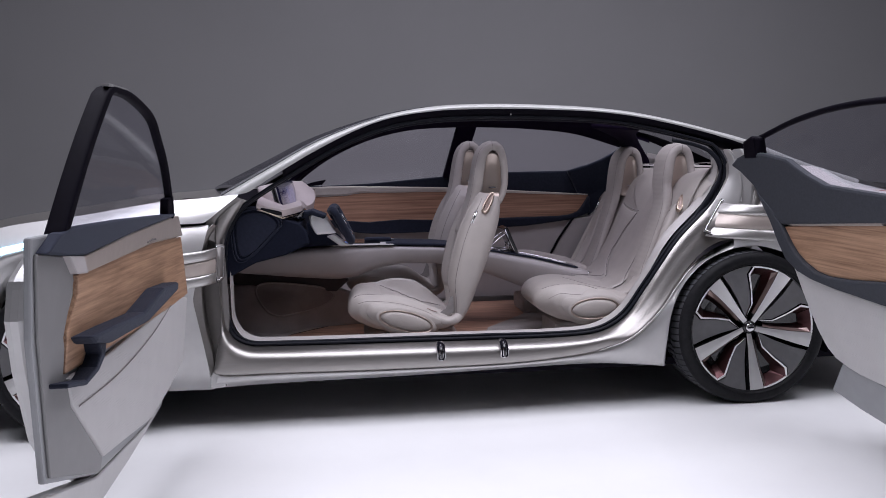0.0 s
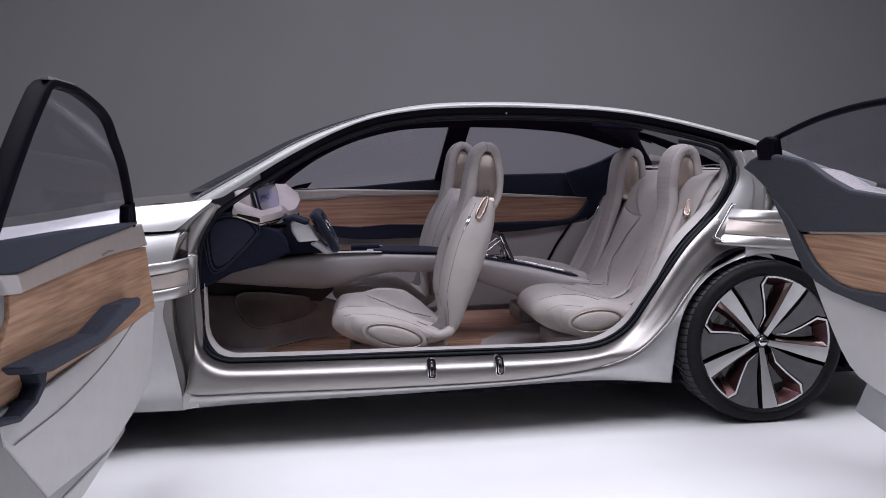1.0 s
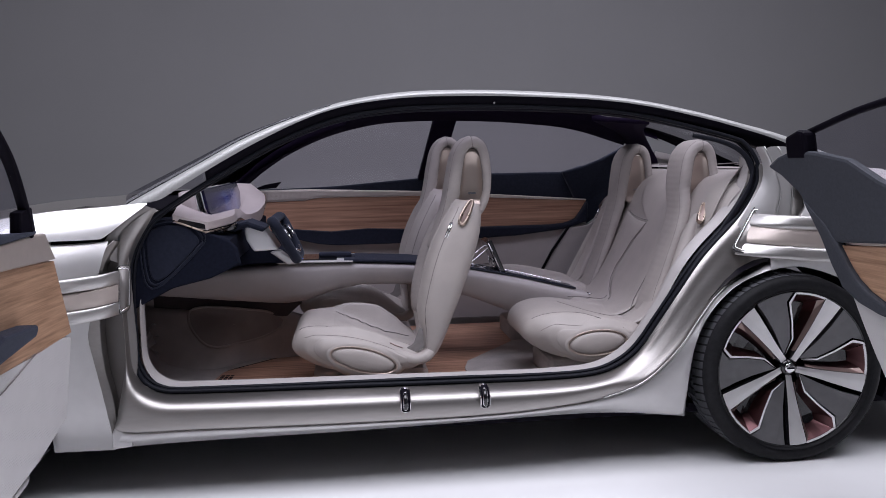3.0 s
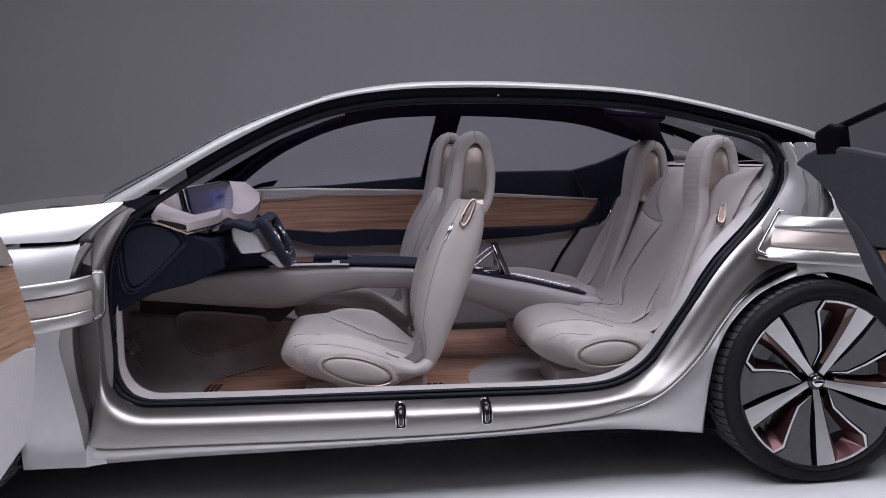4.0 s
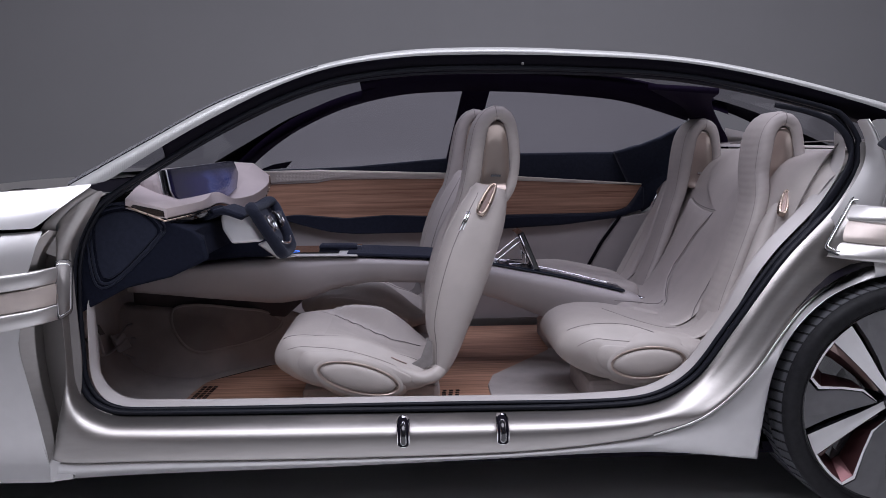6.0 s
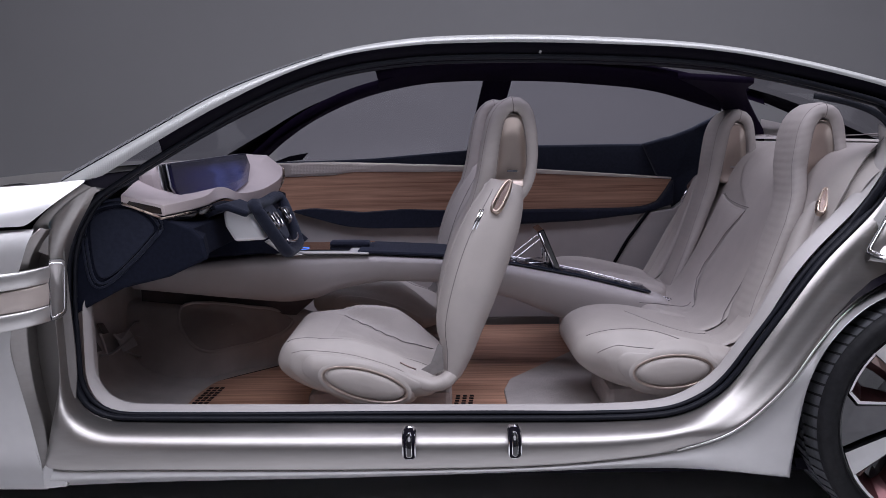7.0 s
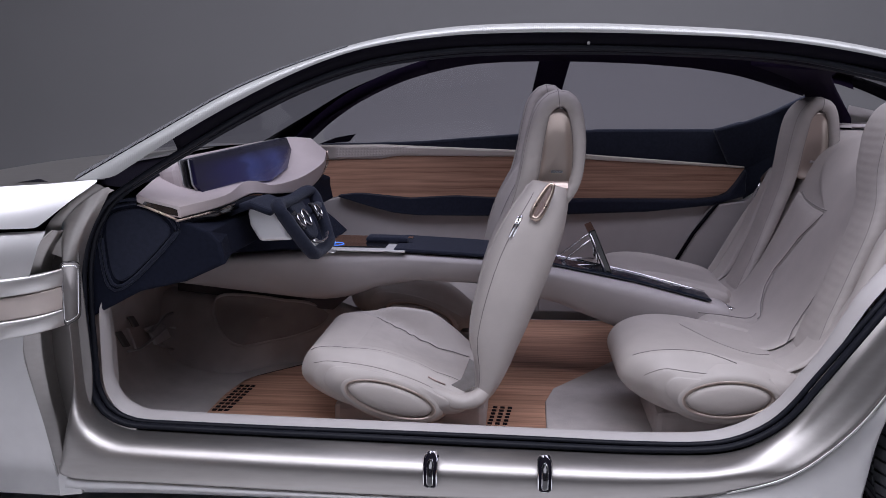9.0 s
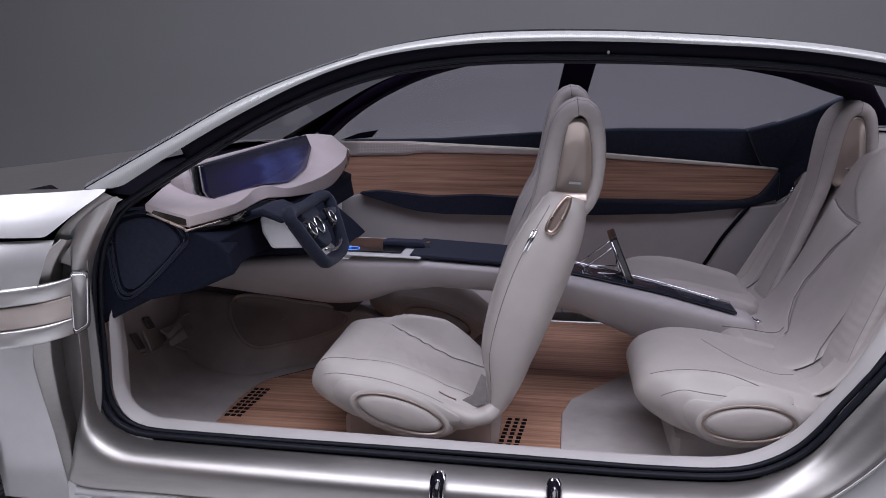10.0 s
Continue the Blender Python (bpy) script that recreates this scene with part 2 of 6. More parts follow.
def soft(ob, bevel=0.0, sub=0, solid=0.0, offset=-1.0, segments=2):
    if solid:
        m = ob.modifiers.new("solid", "SOLIDIFY")
        m.thickness, m.offset = solid, offset
    if bevel:
        m = ob.modifiers.new("bevel", "BEVEL")
        m.width, m.segments, m.limit_method, m.angle_limit = bevel, segments, "ANGLE", radians(35)
        m.harden_normals = False
    if sub:
        m = ob.modifiers.new("sub", "SUBSURF")
        m.levels = m.render_levels = sub
    return ob


def spline(pts, n, closed=False):
    """n points evenly spaced on a smooth curve through pts."""
    p = [np.array(q, float) for q in pts]
    k = len(p)
    fine = []
    for i in range(k if closed else k - 1):
        a, b = p[i], p[(i + 1) % k]
        z = p[(i - 1) % k] if closed or i else 2 * a - b
        c = p[(i + 2) % k] if closed or i + 2 < k else 2 * b - a
        for u in np.linspace(0, 1, 14, endpoint=False):
            fine.append(0.5 * (2 * a + (b - z) * u + (2 * z - 5 * a + 4 * b - c) * u * u + (3 * a - z - 3 * b + c) * u ** 3))
    fine.append(p[0] if closed else p[-1])
    fine = np.array(fine)
    run = np.r_[0, np.cumsum(np.linalg.norm(np.diff(fine, axis=0), axis=1))]
    at = np.linspace(0, run[-1], n + 1)[:-1] if closed else np.linspace(0, run[-1], n)
    return np.array([np.interp(at, run, fine[:, j]) for j in range(fine.shape[1])]).T


def grid(rows, close_rows=False, close_cols=False, caps=False, bm=None):
    """Quads between rows of points of equal length."""
    bm = bm or bmesh.new()
    v = [[bm.verts.new(tuple(map(float, q))) for q in r] for r in rows]
    nr, nc = len(v), len(v[0])
    for i in range(nr if close_rows else nr - 1):
        for j in range(nc if close_cols else nc - 1):
            bm.faces.new((v[i][j], v[i][(j + 1) % nc], v[(i + 1) % nr][(j + 1) % nc], v[(i + 1) % nr][j]))
    if caps:
        bm.faces.new(v[0])
        bm.faces.new(list(reversed(v[-1])))
    return bm


def tube(path, r, n=8, closed=False, flat=1.0, bm=None):
    """A round rod along a path. flat squeezes it along its second axis."""
    path = [Vector(map(float, q)) for q in path]
    rows, up = [], Vector((0, 0, 1))
    k = len(path)
    for i, q in enumerate(path):
        a = path[(i + 1) % k] if closed or i + 1 < k else q
        b = path[i - 1] if closed or i else q
        d = (a - b).normalized()
        side = d.cross(up)
        side = side.normalized() if side.length > 1e-3 else Vector((1, 0, 0))
        top = side.cross(d)
        rad = r[i] if hasattr(r, "__len__") else r
        rows.append([q + side * math.cos(w) * rad * flat + top * math.sin(w) * rad for w in np.linspace(0, 2 * math.pi, n, endpoint=False)])
    return grid(rows, close_rows=closed, close_cols=True, caps=not closed, bm=bm)


def prism(outline, depth, to3d, bm=None):
    """A plate: a flat outline (u, v), with thickness, laid out by to3d(u, v, w)."""
    bm = bm or bmesh.new()
    a = [bm.verts.new(tuple(map(float, to3d(u, v, 0.0)))) for u, v in outline]
    b = [bm.verts.new(tuple(map(float, to3d(u, v, depth)))) for u, v in outline]
    bm.faces.new(a)
    bm.faces.new(list(reversed(b)))
    for i in range(len(a)):
        j = (i + 1) % len(a)
        bm.faces.new((a[i], b[i], b[j], a[j]))
    return bm


def box(lo, hi, bm=None):
    return prism([(lo[0], lo[1]), (hi[0], lo[1]), (hi[0], hi[1]), (lo[0], hi[1])], hi[2] - lo[2], lambda u, v, w: (u, v, lo[2] + w), bm)


def drape(obs, pts, off=0.001, down=False):
    """Points laid on the surface of the given meshes, straight below them or nearest to them."""
    trees = [BVHTree.FromPolygons([v.co for v in o.data.vertices], [tuple(p.vertices) for p in o.data.polygons]) for o in obs]
    out = []
    for p in pts:
        p = Vector(p)
        hits = [t.ray_cast(Vector((p.x, p.y, 1.5)), Vector((0, 0, -1))) if down else t.find_nearest(p) for t in trees]
        hits = [h for h in hits if h[0] is not None]
        if not hits:
            continue
        h = max(hits, key=lambda q: q[0].z) if down else min(hits, key=lambda q: q[3])
        n = h[1] if not down or h[1].z > 0 else -h[1]
        out.append(h[0] + (n if down else (p - h[0]).normalized()) * off)
    return out


def smoothstep(a, b, x):
    t = min(1.0, max(0.0, (x - a) / (b - a)))
    return t * t * (3 - 2 * t)


def empty(name, parent=None):
    ob = new(name)
    if parent is not None:
        ob.parent = parent
    return ob


# ---------------- studio ----------------
def studio():
    f = part("floor", box((-9, -9, -0.1), (9, 6.0, 0.0)), FLOOR, None, "", False)
    tagged(f, "smooth white studio floor under the car", "floor", "", "structure")
    arc = [(6.0 - 1.2 + 1.2 * math.sin(w), 1.2 - 1.2 * math.cos(w)) for w in np.linspace(0.0, math.pi / 2, 14)]
    prof = [(6.0 - 1.3, 0.004)] + [(y, z + 0.004) for y, z in arc] + [(6.0, 6.0)]
    w = part("backdrop", grid([[(x, y, z) for y, z in prof] for x in np.linspace(-9, 9, 7)]), WALL)
    tagged(w, "plain grey curved studio backdrop wall", "backdrop", "", "structure")
    for n, lo, hi in (("wall_west", (-9.2, -9, 0), (-9, 6, 6)), ("wall_east", (9, -9, 0), (9.2, 6, 6)), ("wall_south", (-9, -9.2, 0), (9, -9, 6))):
        tagged(part(n, box(lo, hi), STUDIO, None, "", False), "plain grey studio wall", "wall", "", "structure")
    tagged(part("ceiling", box((-9.2, -9.2, 6), (9.2, 6.2, 6.2)), STUDIO, None, "", False), "dark grey studio ceiling", "ceiling", "", "structure")


studio()


# Silver darkened for the shade of the hinge recess; pedal pads share it.
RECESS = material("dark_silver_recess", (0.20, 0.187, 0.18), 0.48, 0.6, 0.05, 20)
HINGE = material("hinge_silver", (0.54, 0.525, 0.51), 0.38, 0.9, 0.05, 20, rough_var=0.05)
SHUT = material("grey_shut_face", (0.24, 0.235, 0.235), 0.5, 0, 0.05, 20, 0.1, 300)


# ---------------- the car ----------------
car = empty("concept_car")
tagged(car, "silver four-door concept car with open doors on a white floor", "car")
WIDE = 1.80  # the far side mirrors the near one at y -> WIDE - y


def run(pts, per=6):
    """A smooth curve with the same number of points between neighbouring stations."""
    p = [np.array(q, float) for q in pts]
    out = []
    for i in range(len(p) - 1):
        a, b = p[i], p[i + 1]
        z = p[i - 1] if i else 2 * a - b
        c = p[i + 2] if i + 2 < len(p) else 2 * b - a
        for u in np.linspace(0, 1, per, endpoint=False):
            out.append(0.5 * (2 * a + (b - z) * u + (2 * z - 5 * a + 4 * b - c) * u * u + (3 * a - z - 3 * b + c) * u ** 3))
    return np.array(out + [p[-1]])


def between(a, b, k, push=(0, 0, 0)):
    return a * (1 - k) + b * k + np.array(push)


def far(curve):
    c = np.array(curve, float).copy()
    c[:, 1] = WIDE - c[:, 1]
    return c


# lines along the door opening: seal edge, shoulder of the sill, its middle, its lower crease
EDGE = run([(-.825, .11, .995), (-.928, .125, .80), (-.940, .115, .52), (-.920, .10, .412), (-.852, .095, .352), (-.70, .09, .341), (-.2, .09, .333),
            (.3, .09, .326), (.565, .09, .325), (.745, .09, .340), (.865, .087, .406), (.946, .085, .511), (1.030, .084, .632), (1.137, .104, .764),
            (1.315, .19, .90), (1.395, .21, 1.02), (1.405, .225, 1.10)])
SHOULDER = run([(-.855, .095, .985), (-.938, .088, .80), (-.942, .068, .52), (-.918, .012, .40), (-.848, 0, .345), (-.70, 0, .330), (-.2, 0, .322),
                (.3, 0, .318), (.56, 0, .320), (.72, .005, .337), (.84, .032, .38), (.965, .075, .50), (1.09, .112, .62), (1.20, .142, .71),
                (1.315, .168, .80), (1.415, .190, .95), (1.455, .225, 1.09)])
MIDDLE = run([(-.910, .085, .945), (-.951, .074, .80), (-.944, .058, .50), (-.948, .006, .36), (-.895, -.01, .292), (-.70, -.012, .285), (-.2, -.014, .28),
              (.3, -.014, .28), (.57, -.012, .288), (.74, -.008, .315), (.87, .014, .36), (.99, .045, .48), (1.11, .078, .60), (1.215, .108, .69),
              (1.345, .145, .775), (1.45, .165, .88), (1.51, .215, 1.05)])
CREASE = run([(-.955, .080, .90), (-.958, .074, .78), (-.947, .066, .47), (-.974, .020, .30), (-.955, -.005, .249), (-.70, -.011, .245), (-.2, -.012, .238),
              (.3, -.012, .24), (.6, -.008, .26), (.76, 0, .286), (.880, .002, .334), (1.002, .010, .440), (1.092, .030, .550), (1.178, .050, .640),
              (1.308, .095, .706), (1.43, .105, .79), (1.58, .17, .95)])
RAIL_TOP = run([(-.93, .115, 1.008), (-.69, .14, 1.140), (-.52, .165, 1.232), (-.34, .19, 1.303), (-.17, .21, 1.353), (.02, .235, 1.383), (.2, .255, 1.392),
                (.39, .265, 1.391), (.58, .27, 1.383), (.78, .27, 1.369), (.97, .27, 1.345), (1.18, .27, 1.302), (1.38, .27, 1.250), (1.56, .27, 1.198),
                (1.85, .29, 1.09), (2.15, .32, 1.0)])
RAIL_LOW = run([(-.82, .10, 1.016), (-.66, .12, 1.115), (-.50, .145, 1.205), (-.33, .17, 1.286), (-.17, .19, 1.337), (.02, .215, 1.364), (.2, .24, 1.372),
                (.39, .25, 1.371), (.58, .25, 1.364), (.78, .25, 1.352), (.97, .25, 1.327), (1.18, .25, 1.282), (1.38, .25, 1.228), (1.54, .25, 1.174),
                (1.8, .27, 1.06), (2.1, .30, .97)])


def blend_flank(a, k, near):
    """Between the seal and the lower crease the rear flank is nearly flat."""
    for i in range(len(a)):
        w = smoothstep(54, 64, i) * (1 - smoothstep(82, 90, i))
        a[i] = a[i] * (1 - w) + w * (EDGE[i] * (1 - k) + CREASE[i] * k + np.array((0, near, 0)))


blend_flank(SHOULDER, .30, -.004)
blend_flank(MIDDLE, .78, -.001)


def side_frame():
    rnd = SHOULDER * .5 + .25 * (between(EDGE, SHOULDER, .70) + between(SHOULDER, MIDDLE, .35))
    rows = [EDGE, between(EDGE, SHOULDER, .35, (0, -.004, .003)), between(EDGE, SHOULDER, .68, (0, -.004, .001)),
            rnd, between(SHOULDER, MIDDLE, .45, (0, -.004, 0)), MIDDLE,
            between(MIDDLE, CREASE, .5, (0, -.003, 0)), CREASE, CREASE + np.array((0, .012, -.004))]
    # Added bright tube draws the highlight that the flank crease catches.
    part("crease_glint", tube(CREASE[52:84] + np.array((0, -.001, .001)), .0028, 6), BRIGHT, car, "thin bright crease along the rear flank")
    ob = soft(part("side_frame", grid(rows), SILVER, car, "brushed silver door frame and sill"), sub=1)
    return ob


def cladding():
    low = run([(-.99, .05, .178), (-.70, .05, .186), (-.2, .05, .19), (.3, .05, .20), (.6, .05, .206), (.80, .05, .2), (1.033, .03, .181)])
    arch = run([(1.033, .03, .181), (1.037, .01, .30), (1.06, .005, .45), (1.115, .005, .565), (1.215, .01, .66), (1.35, .02, .712), (1.47, .03, .722)])
    low = np.vstack((low[:-1], arch))
    top = CREASE[24:24 + len(low)] + np.array((0, .012, -.004))
    inward = low + np.array((0, .14, -.004))
    inward[36:, :] = low[36:, :] + np.array((0, .05, 0))
    rows = [top, between(top, low, .06, (0, -.010, 0)), between(top, low, .5, (0, -.012, 0)), between(top, low, .93, (0, -.004, 0)), low,
            between(low, inward, .1), inward]
    part("sill_cladding", grid(rows), SATIN, car, "pale satin silver lower sill panel")


def quarter():
    a = run([(1.35, .02, .712), (1.47, .03, .722), (1.64, .02, .665), (1.76, .01, .55), (1.83, .01, .40), (1.88, .02, .2), (2.2, .05, .25)])
    b = run([(1.36, .045, .755), (1.50, .055, .772), (1.72, .05, .78), (1.9, .04, .74), (2.0, .05, .65), (2.1, .07, .6), (2.3, .15, .6)])
    c = run([(1.40, .09, .772), (1.55, .09, .79), (1.75, .10, .80), (1.95, .17, .80), (2.1, .18, .80), (2.2, .2, .78), (2.35, .27, .76)])
    low = [a, between(a, b, .25, (0, -.012, 0)), between(a, b, .7, (0, -.008, 0)), b, between(b, c, .12, (0, 0, .004)), c]
    c2 = run([(1.56, .120, .93), (1.66, .125, .93), (1.8, .14, .93), (1.95, .17, .92), (2.1, .17, .9), (2.2, .19, .88), (2.35, .26, .86)])
    d = run([(1.50, .238, 1.10), (1.6, .24, 1.09), (1.78, .23, 1.06), (1.95, .23, 1.02), (2.1, .25, .98), (2.2, .28, .96), (2.38, .35, .94)])
    e = run([(1.50, .27, 1.17), (1.62, .28, 1.14), (1.8, .29, 1.08), (1.97, .30, 1.03), (2.12, .32, .99), (2.22, .35, .97), (2.4, .45, .95)])
    rows = [c, between(c, c2, .5), c2, between(c2, d, .5, (0, -.008, 0)), d, e]
    # Near panels take the lit copy of the satin; far ones keep other silvers.
    soft(part("rear_quarter", grid(low), SATIN_LIT, car, "brushed silver panel over the rear wheel"), sub=1)
    soft(part("rear_shoulder", grid(rows), SATIN_LIT, car, "silver rear shoulder panel"), sub=1)
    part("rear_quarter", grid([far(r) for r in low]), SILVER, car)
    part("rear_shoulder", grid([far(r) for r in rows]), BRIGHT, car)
    lens = grid([run([(2.0, .20, .975), (2.15, .21, .955), (2.3, .27, .94)], 4), run([(2.0, .19, .955), (2.15, .20, .93), (2.3, .26, .915)], 4)])
    soft(part("tail_light", lens, TAIL, car, "red tail light strip"), solid=.01)
    deck = [run([(1.9, y, 1.06 - .02 * abs(y - .9)), (2.15, y, 1.0), (2.42, y, .97 - .08 * abs(y - .9)), (2.46, y, .6), (2.4, y, .25)], 4) for y in np.linspace(.32, WIDE - .32, 9)]
    part("boot_lid", grid(deck), BRIGHT, car, "silver boot lid")


def pillar_panel():
    """Folded silver panel between the rear seal and the body, in two curved steps."""
    z = np.array([.80, .86, .92, .98, 1.03, 1.08, 1.13, 1.165])
    seal = np.array([1.240, 1.288, 1.332, 1.374, 1.402, 1.410, 1.398, 1.372])
    fold = np.array([1.405, 1.420, 1.440, 1.458, 1.452, 1.438, 1.418, 1.395])
    step = np.array([1.478, 1.490, 1.503, 1.510, 1.507, 1.496, 1.478, 1.455])

    def row(x, y, lean=.10):
        return np.stack([x, y + lean * (z - .80), z], 1)
    body = [row(seal, .165), row(seal * .5 + fold * .5, .140), row(fold - .006, .130), row(fold, .129), row(fold + .010, .150)]
    back = [row(fold + .010, .150), row(step - .006, .142), row(step, .141), row(step + .012, .165), row(step + .09, .20)]
    soft(part("pillar_panel", grid(body), SATIN, car, "folded satin silver rear pillar panel"), sub=1)
    soft(part("pillar_step", grid(back), SATIN, car, "second fold of the rear pillar"), sub=1)
    # Bright tubes added for the highlights along the two folds.
    part("fold_glint", tube(row(fold, .1285), .0022, 6), BRIGHT, car)
    part("fold_glint", tube(row(step, .1405), .0022, 6), BRIGHT, car)


def lifted(curve):
    """The far roof edge keeps its height further back than the near one."""
    c = np.array(curve, float).copy()
    c[:, 2] += np.interp(c[:, 0], [1.0, 1.42, 1.72, 2.12], [0, .058, .058, 0])
    return c


def upper_body():
    rail = [RAIL_LOW, between(RAIL_LOW, RAIL_TOP, .5, (0, -.012, .002)), RAIL_TOP, RAIL_TOP + np.array((0, .03, .006))]
    soft(part("roof_rail", grid(rail), RAIL, car, "ribbed silver roof rail"), sub=1)
    part("roof_rail", grid([lifted(far(r)) for r in rail]), BLACK, car)
    # glass roof, windscreen and rear screen in one crowned sweep
    near, off = RAIL_TOP + np.array((0, .03, .004)), lifted(far(RAIL_TOP + np.array((0, .03, .004))))
    rows = []
    for k in np.linspace(0, 1, 13):
        h = 4 * k * (1 - k)
        r = between(near, off, k)
        r[:, 2] += .028 * h
        r[:, 0] -= h * np.interp(r[:, 0], [-1.0, -.2, 1.2, 2.2], [.13, .03, 0, -.1])
        rows.append(r)
    part("windscreen", grid([r[:31] for r in rows]), WINDSCREEN, car, "large raked tinted windscreen")
    part("roof_glass", grid([r[30:61] for r in rows]), DARK_GLASS, car, "tinted glass roof")
    part("rear_screen", grid([r[60:] for r in rows]), REAR_GLASS, car, "raked dark rear window")
    edge = RAIL_TOP + np.array((0, .006, .003))
    step = spline([tuple(v) for v in edge[:23]], 201)
    bm = bmesh.new()
    for i in range(0, 200):
        a, b = step[i], step[i] + (step[min(200, i + 1)] - step[i]) * .45
        w = .016 * (1 - .8 * i / 200)
        o = np.array((0, 1.2 * w, .75 * w))
        vs = [bm.verts.new(tuple(map(float, k))) for k in (a, b, b + o, a + o)]
        bm.faces.new(vs)
    fade = np.array([[0, 1.2, .75]]) * (.020 * (1 - .8 * np.arange(201) / 200))[:, None]
    lip = step + np.array((0, .0025, -.001))
    soft(part("screen_edge", grid([lip, lip + fade]), SEAL, car, "black windscreen edge strip"), solid=.002)
    tagged(soft(part("screen_edge_ribs", bm, RIB, car, "fine pale ribs along the windscreen edge", False), solid=.001), kind="stuff")
    part("roof_stud", tube([(.378, .262, 1.345), (.378, .257, 1.347)], .004, 8), SHUT, car)
    # black band below the rail, and the dark headliner
    band = [RAIL_LOW[6:80], between(RAIL_LOW, RAIL_LOW, 0, (0, .02, -.022))[6:80], (RAIL_LOW + np.array((0, .035, -.045)))[6:80],
            (RAIL_LOW + np.array((0, .075, -.05)))[6:80]]
    soft(part("roof_trim", grid(band), BLACK, car, "black roof edge trim and rubber"), solid=.012, offset=1)
    part("roof_trim", grid([(lifted(far(r)) + np.array((0, 0, .030)))[:72] for r in band]), HEADLINER, car)
    inner = far(RAIL_LOW + np.array((0, .075, -.018)))[24:72]
    soft(part("headliner", grid([inner, inner + np.array((0, -.06, .045)), inner + np.array((0, -.20, .072))]), HEADLINER, car, "dark suede headliner band"), solid=.01)


def front_body():
    def row(y, z, dz=0.0, pull=0.0):
        return run([(-.84 - pull, y, z + .018), (-.99 - pull, y, z + .004), (-1.2 - pull, y - .02, z - .01 + dz), (-1.5 - pull, y - .02, z - .055 + dz),
                    (-1.85 - pull * .6, y + .03, z - .10 + dz), (-2.15 - pull * .3, y + .16, z - .19 + dz), (-2.32, y + .30, z - .30 + dz)], 5)
    lowe = run([(-.99, .035, .898), (-1.06, .02, .897), (-1.2, .0, .895), (-1.5, -.02, .87), (-1.85, .01, .80), (-2.15, .14, .72), (-2.32, .30, .62)], 5)
    top = row(.10, .998)
    rows = [lowe, between(lowe, top, .25, (0, -.014, 0)), between(lowe, top, .6, (0, -.012, .004)), top]
    soft(part("front_wing", grid(rows), WING_LIT, car, "bright silver front wing"), sub=1)
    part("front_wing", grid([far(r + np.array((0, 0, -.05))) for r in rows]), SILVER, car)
    mid = []
    for k in np.linspace(0, 1, 9):
        h = 4 * k * (1 - k)
        y = .105 + k * (WIDE - .21)
        r = between(top + np.array((0, .008, -.003)), far(top + np.array((0, .008, -.003))), k)
        r[:, 2] += .012 * h
        r[:, 0] -= .22 * h
        mid.append(r)
    cowl = [[(x, y, z) for x, z in ((-.82, .985), (-.95, 1.0), (-1.1, 1.0), (-1.25, .97))] for y in np.linspace(.17, 1.64, 8)]
    part("cowl", grid(cowl), BLACK, car, "black cowl under the windscreen")
    part("bonnet", grid(mid), SILVER, car, "silver bonnet with a soft crown")
    # lower wing down to the wheel arch
    a = run([(-.975, .048, .890), (-1.08, .03, .886), (-1.2, .012, .883), (-1.5, -.005, .858), (-1.85, .02, .79), (-2.15, .15, .71), (-2.32, .31, .61)], 5)
    n = len(a)
    c = np.zeros((n, 3))
    for i in range(n):
        u = i / 5
        w = radians(-24 + 215 * smoothstep(1.4, 5.6, u) ** .8 if u > 2 else -24)
        c[i] = (-1.55 + .395 * math.cos(w), 0, .345 + .41 * math.sin(w))
        if u < 2:
            c[i] = np.array((-.987, 0, .178)) * (1 - u / 2) + np.array((-1.55 + .395 * math.cos(w), 0, .345 + .41 * math.sin(w))) * u / 2
        c[i][1] = np.interp(u, [0, 2, 4, 5, 6], [.030, .035, .03, .12, .28])
    b = between(a, c, .45)
    b[:, 1] = np.interp(np.arange(n) / 5, [0, 1, 2, 3, 4, 5, 6], [.048, .045, .02, .0, .02, .15, .31])
    b[:6, 0] -= np.linspace(.073, 0, 6)
    out = np.array([[0, -.8 - .2 * smoothstep(0, 9, i), 0] for i in range(len(a))])
    rows = [a, between(a, b, .12) + out * .034, between(a, b, .35) + out * .060, between(a, b, .65) + out * .056, b + out * .036, between(b, c, .5) + out * .012, c, c + np.array((0, .12, 0))]
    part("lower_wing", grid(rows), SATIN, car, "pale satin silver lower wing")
    part("lower_wing", grid([far(r) for r in rows]), SATIN, car)
    # flange at the back of the wing, and the recess between it and the hinge pillar
    fl = run([(-.958, .048, .891), (-1.000, .030, .849), (-1.030, .014, .774), (-1.053, .020, .595), (-1.039, .033, .438), (-1.010, .032, .277), (-.985, .030, .187)], 5)
    fr = run([(-.948, .062, .887), (-.981, .056, .833), (-1.000, .052, .775), (-1.018, .054, .596), (-1.012, .058, .455), (-.988, .045, .345), (-.970, .032, .200)], 5)
    part("wing_flange", grid([fl, between(fl, fr, .08, (0, .004, 0)), between(fl, fr, .9, (0, -.003, 0)), fr, fr + np.array((.002, .05, 0))]), SILVER, car, "brushed silver flange at the back of the wing")
    part("flange_bead", tube(fl + np.array((0, -.001, 0)), .0018, 6), BRIGHT, car)
    ta = run([(-.862, .100, 1.004), (-.930, .088, .955), (-.985, .080, .905), (-1.020, .080, .840)], 5)
    tb = run([(-.822, .116, .985), (-.905, .102, .935), (-.945, .094, .875), (-.955, .090, .810)], 5)
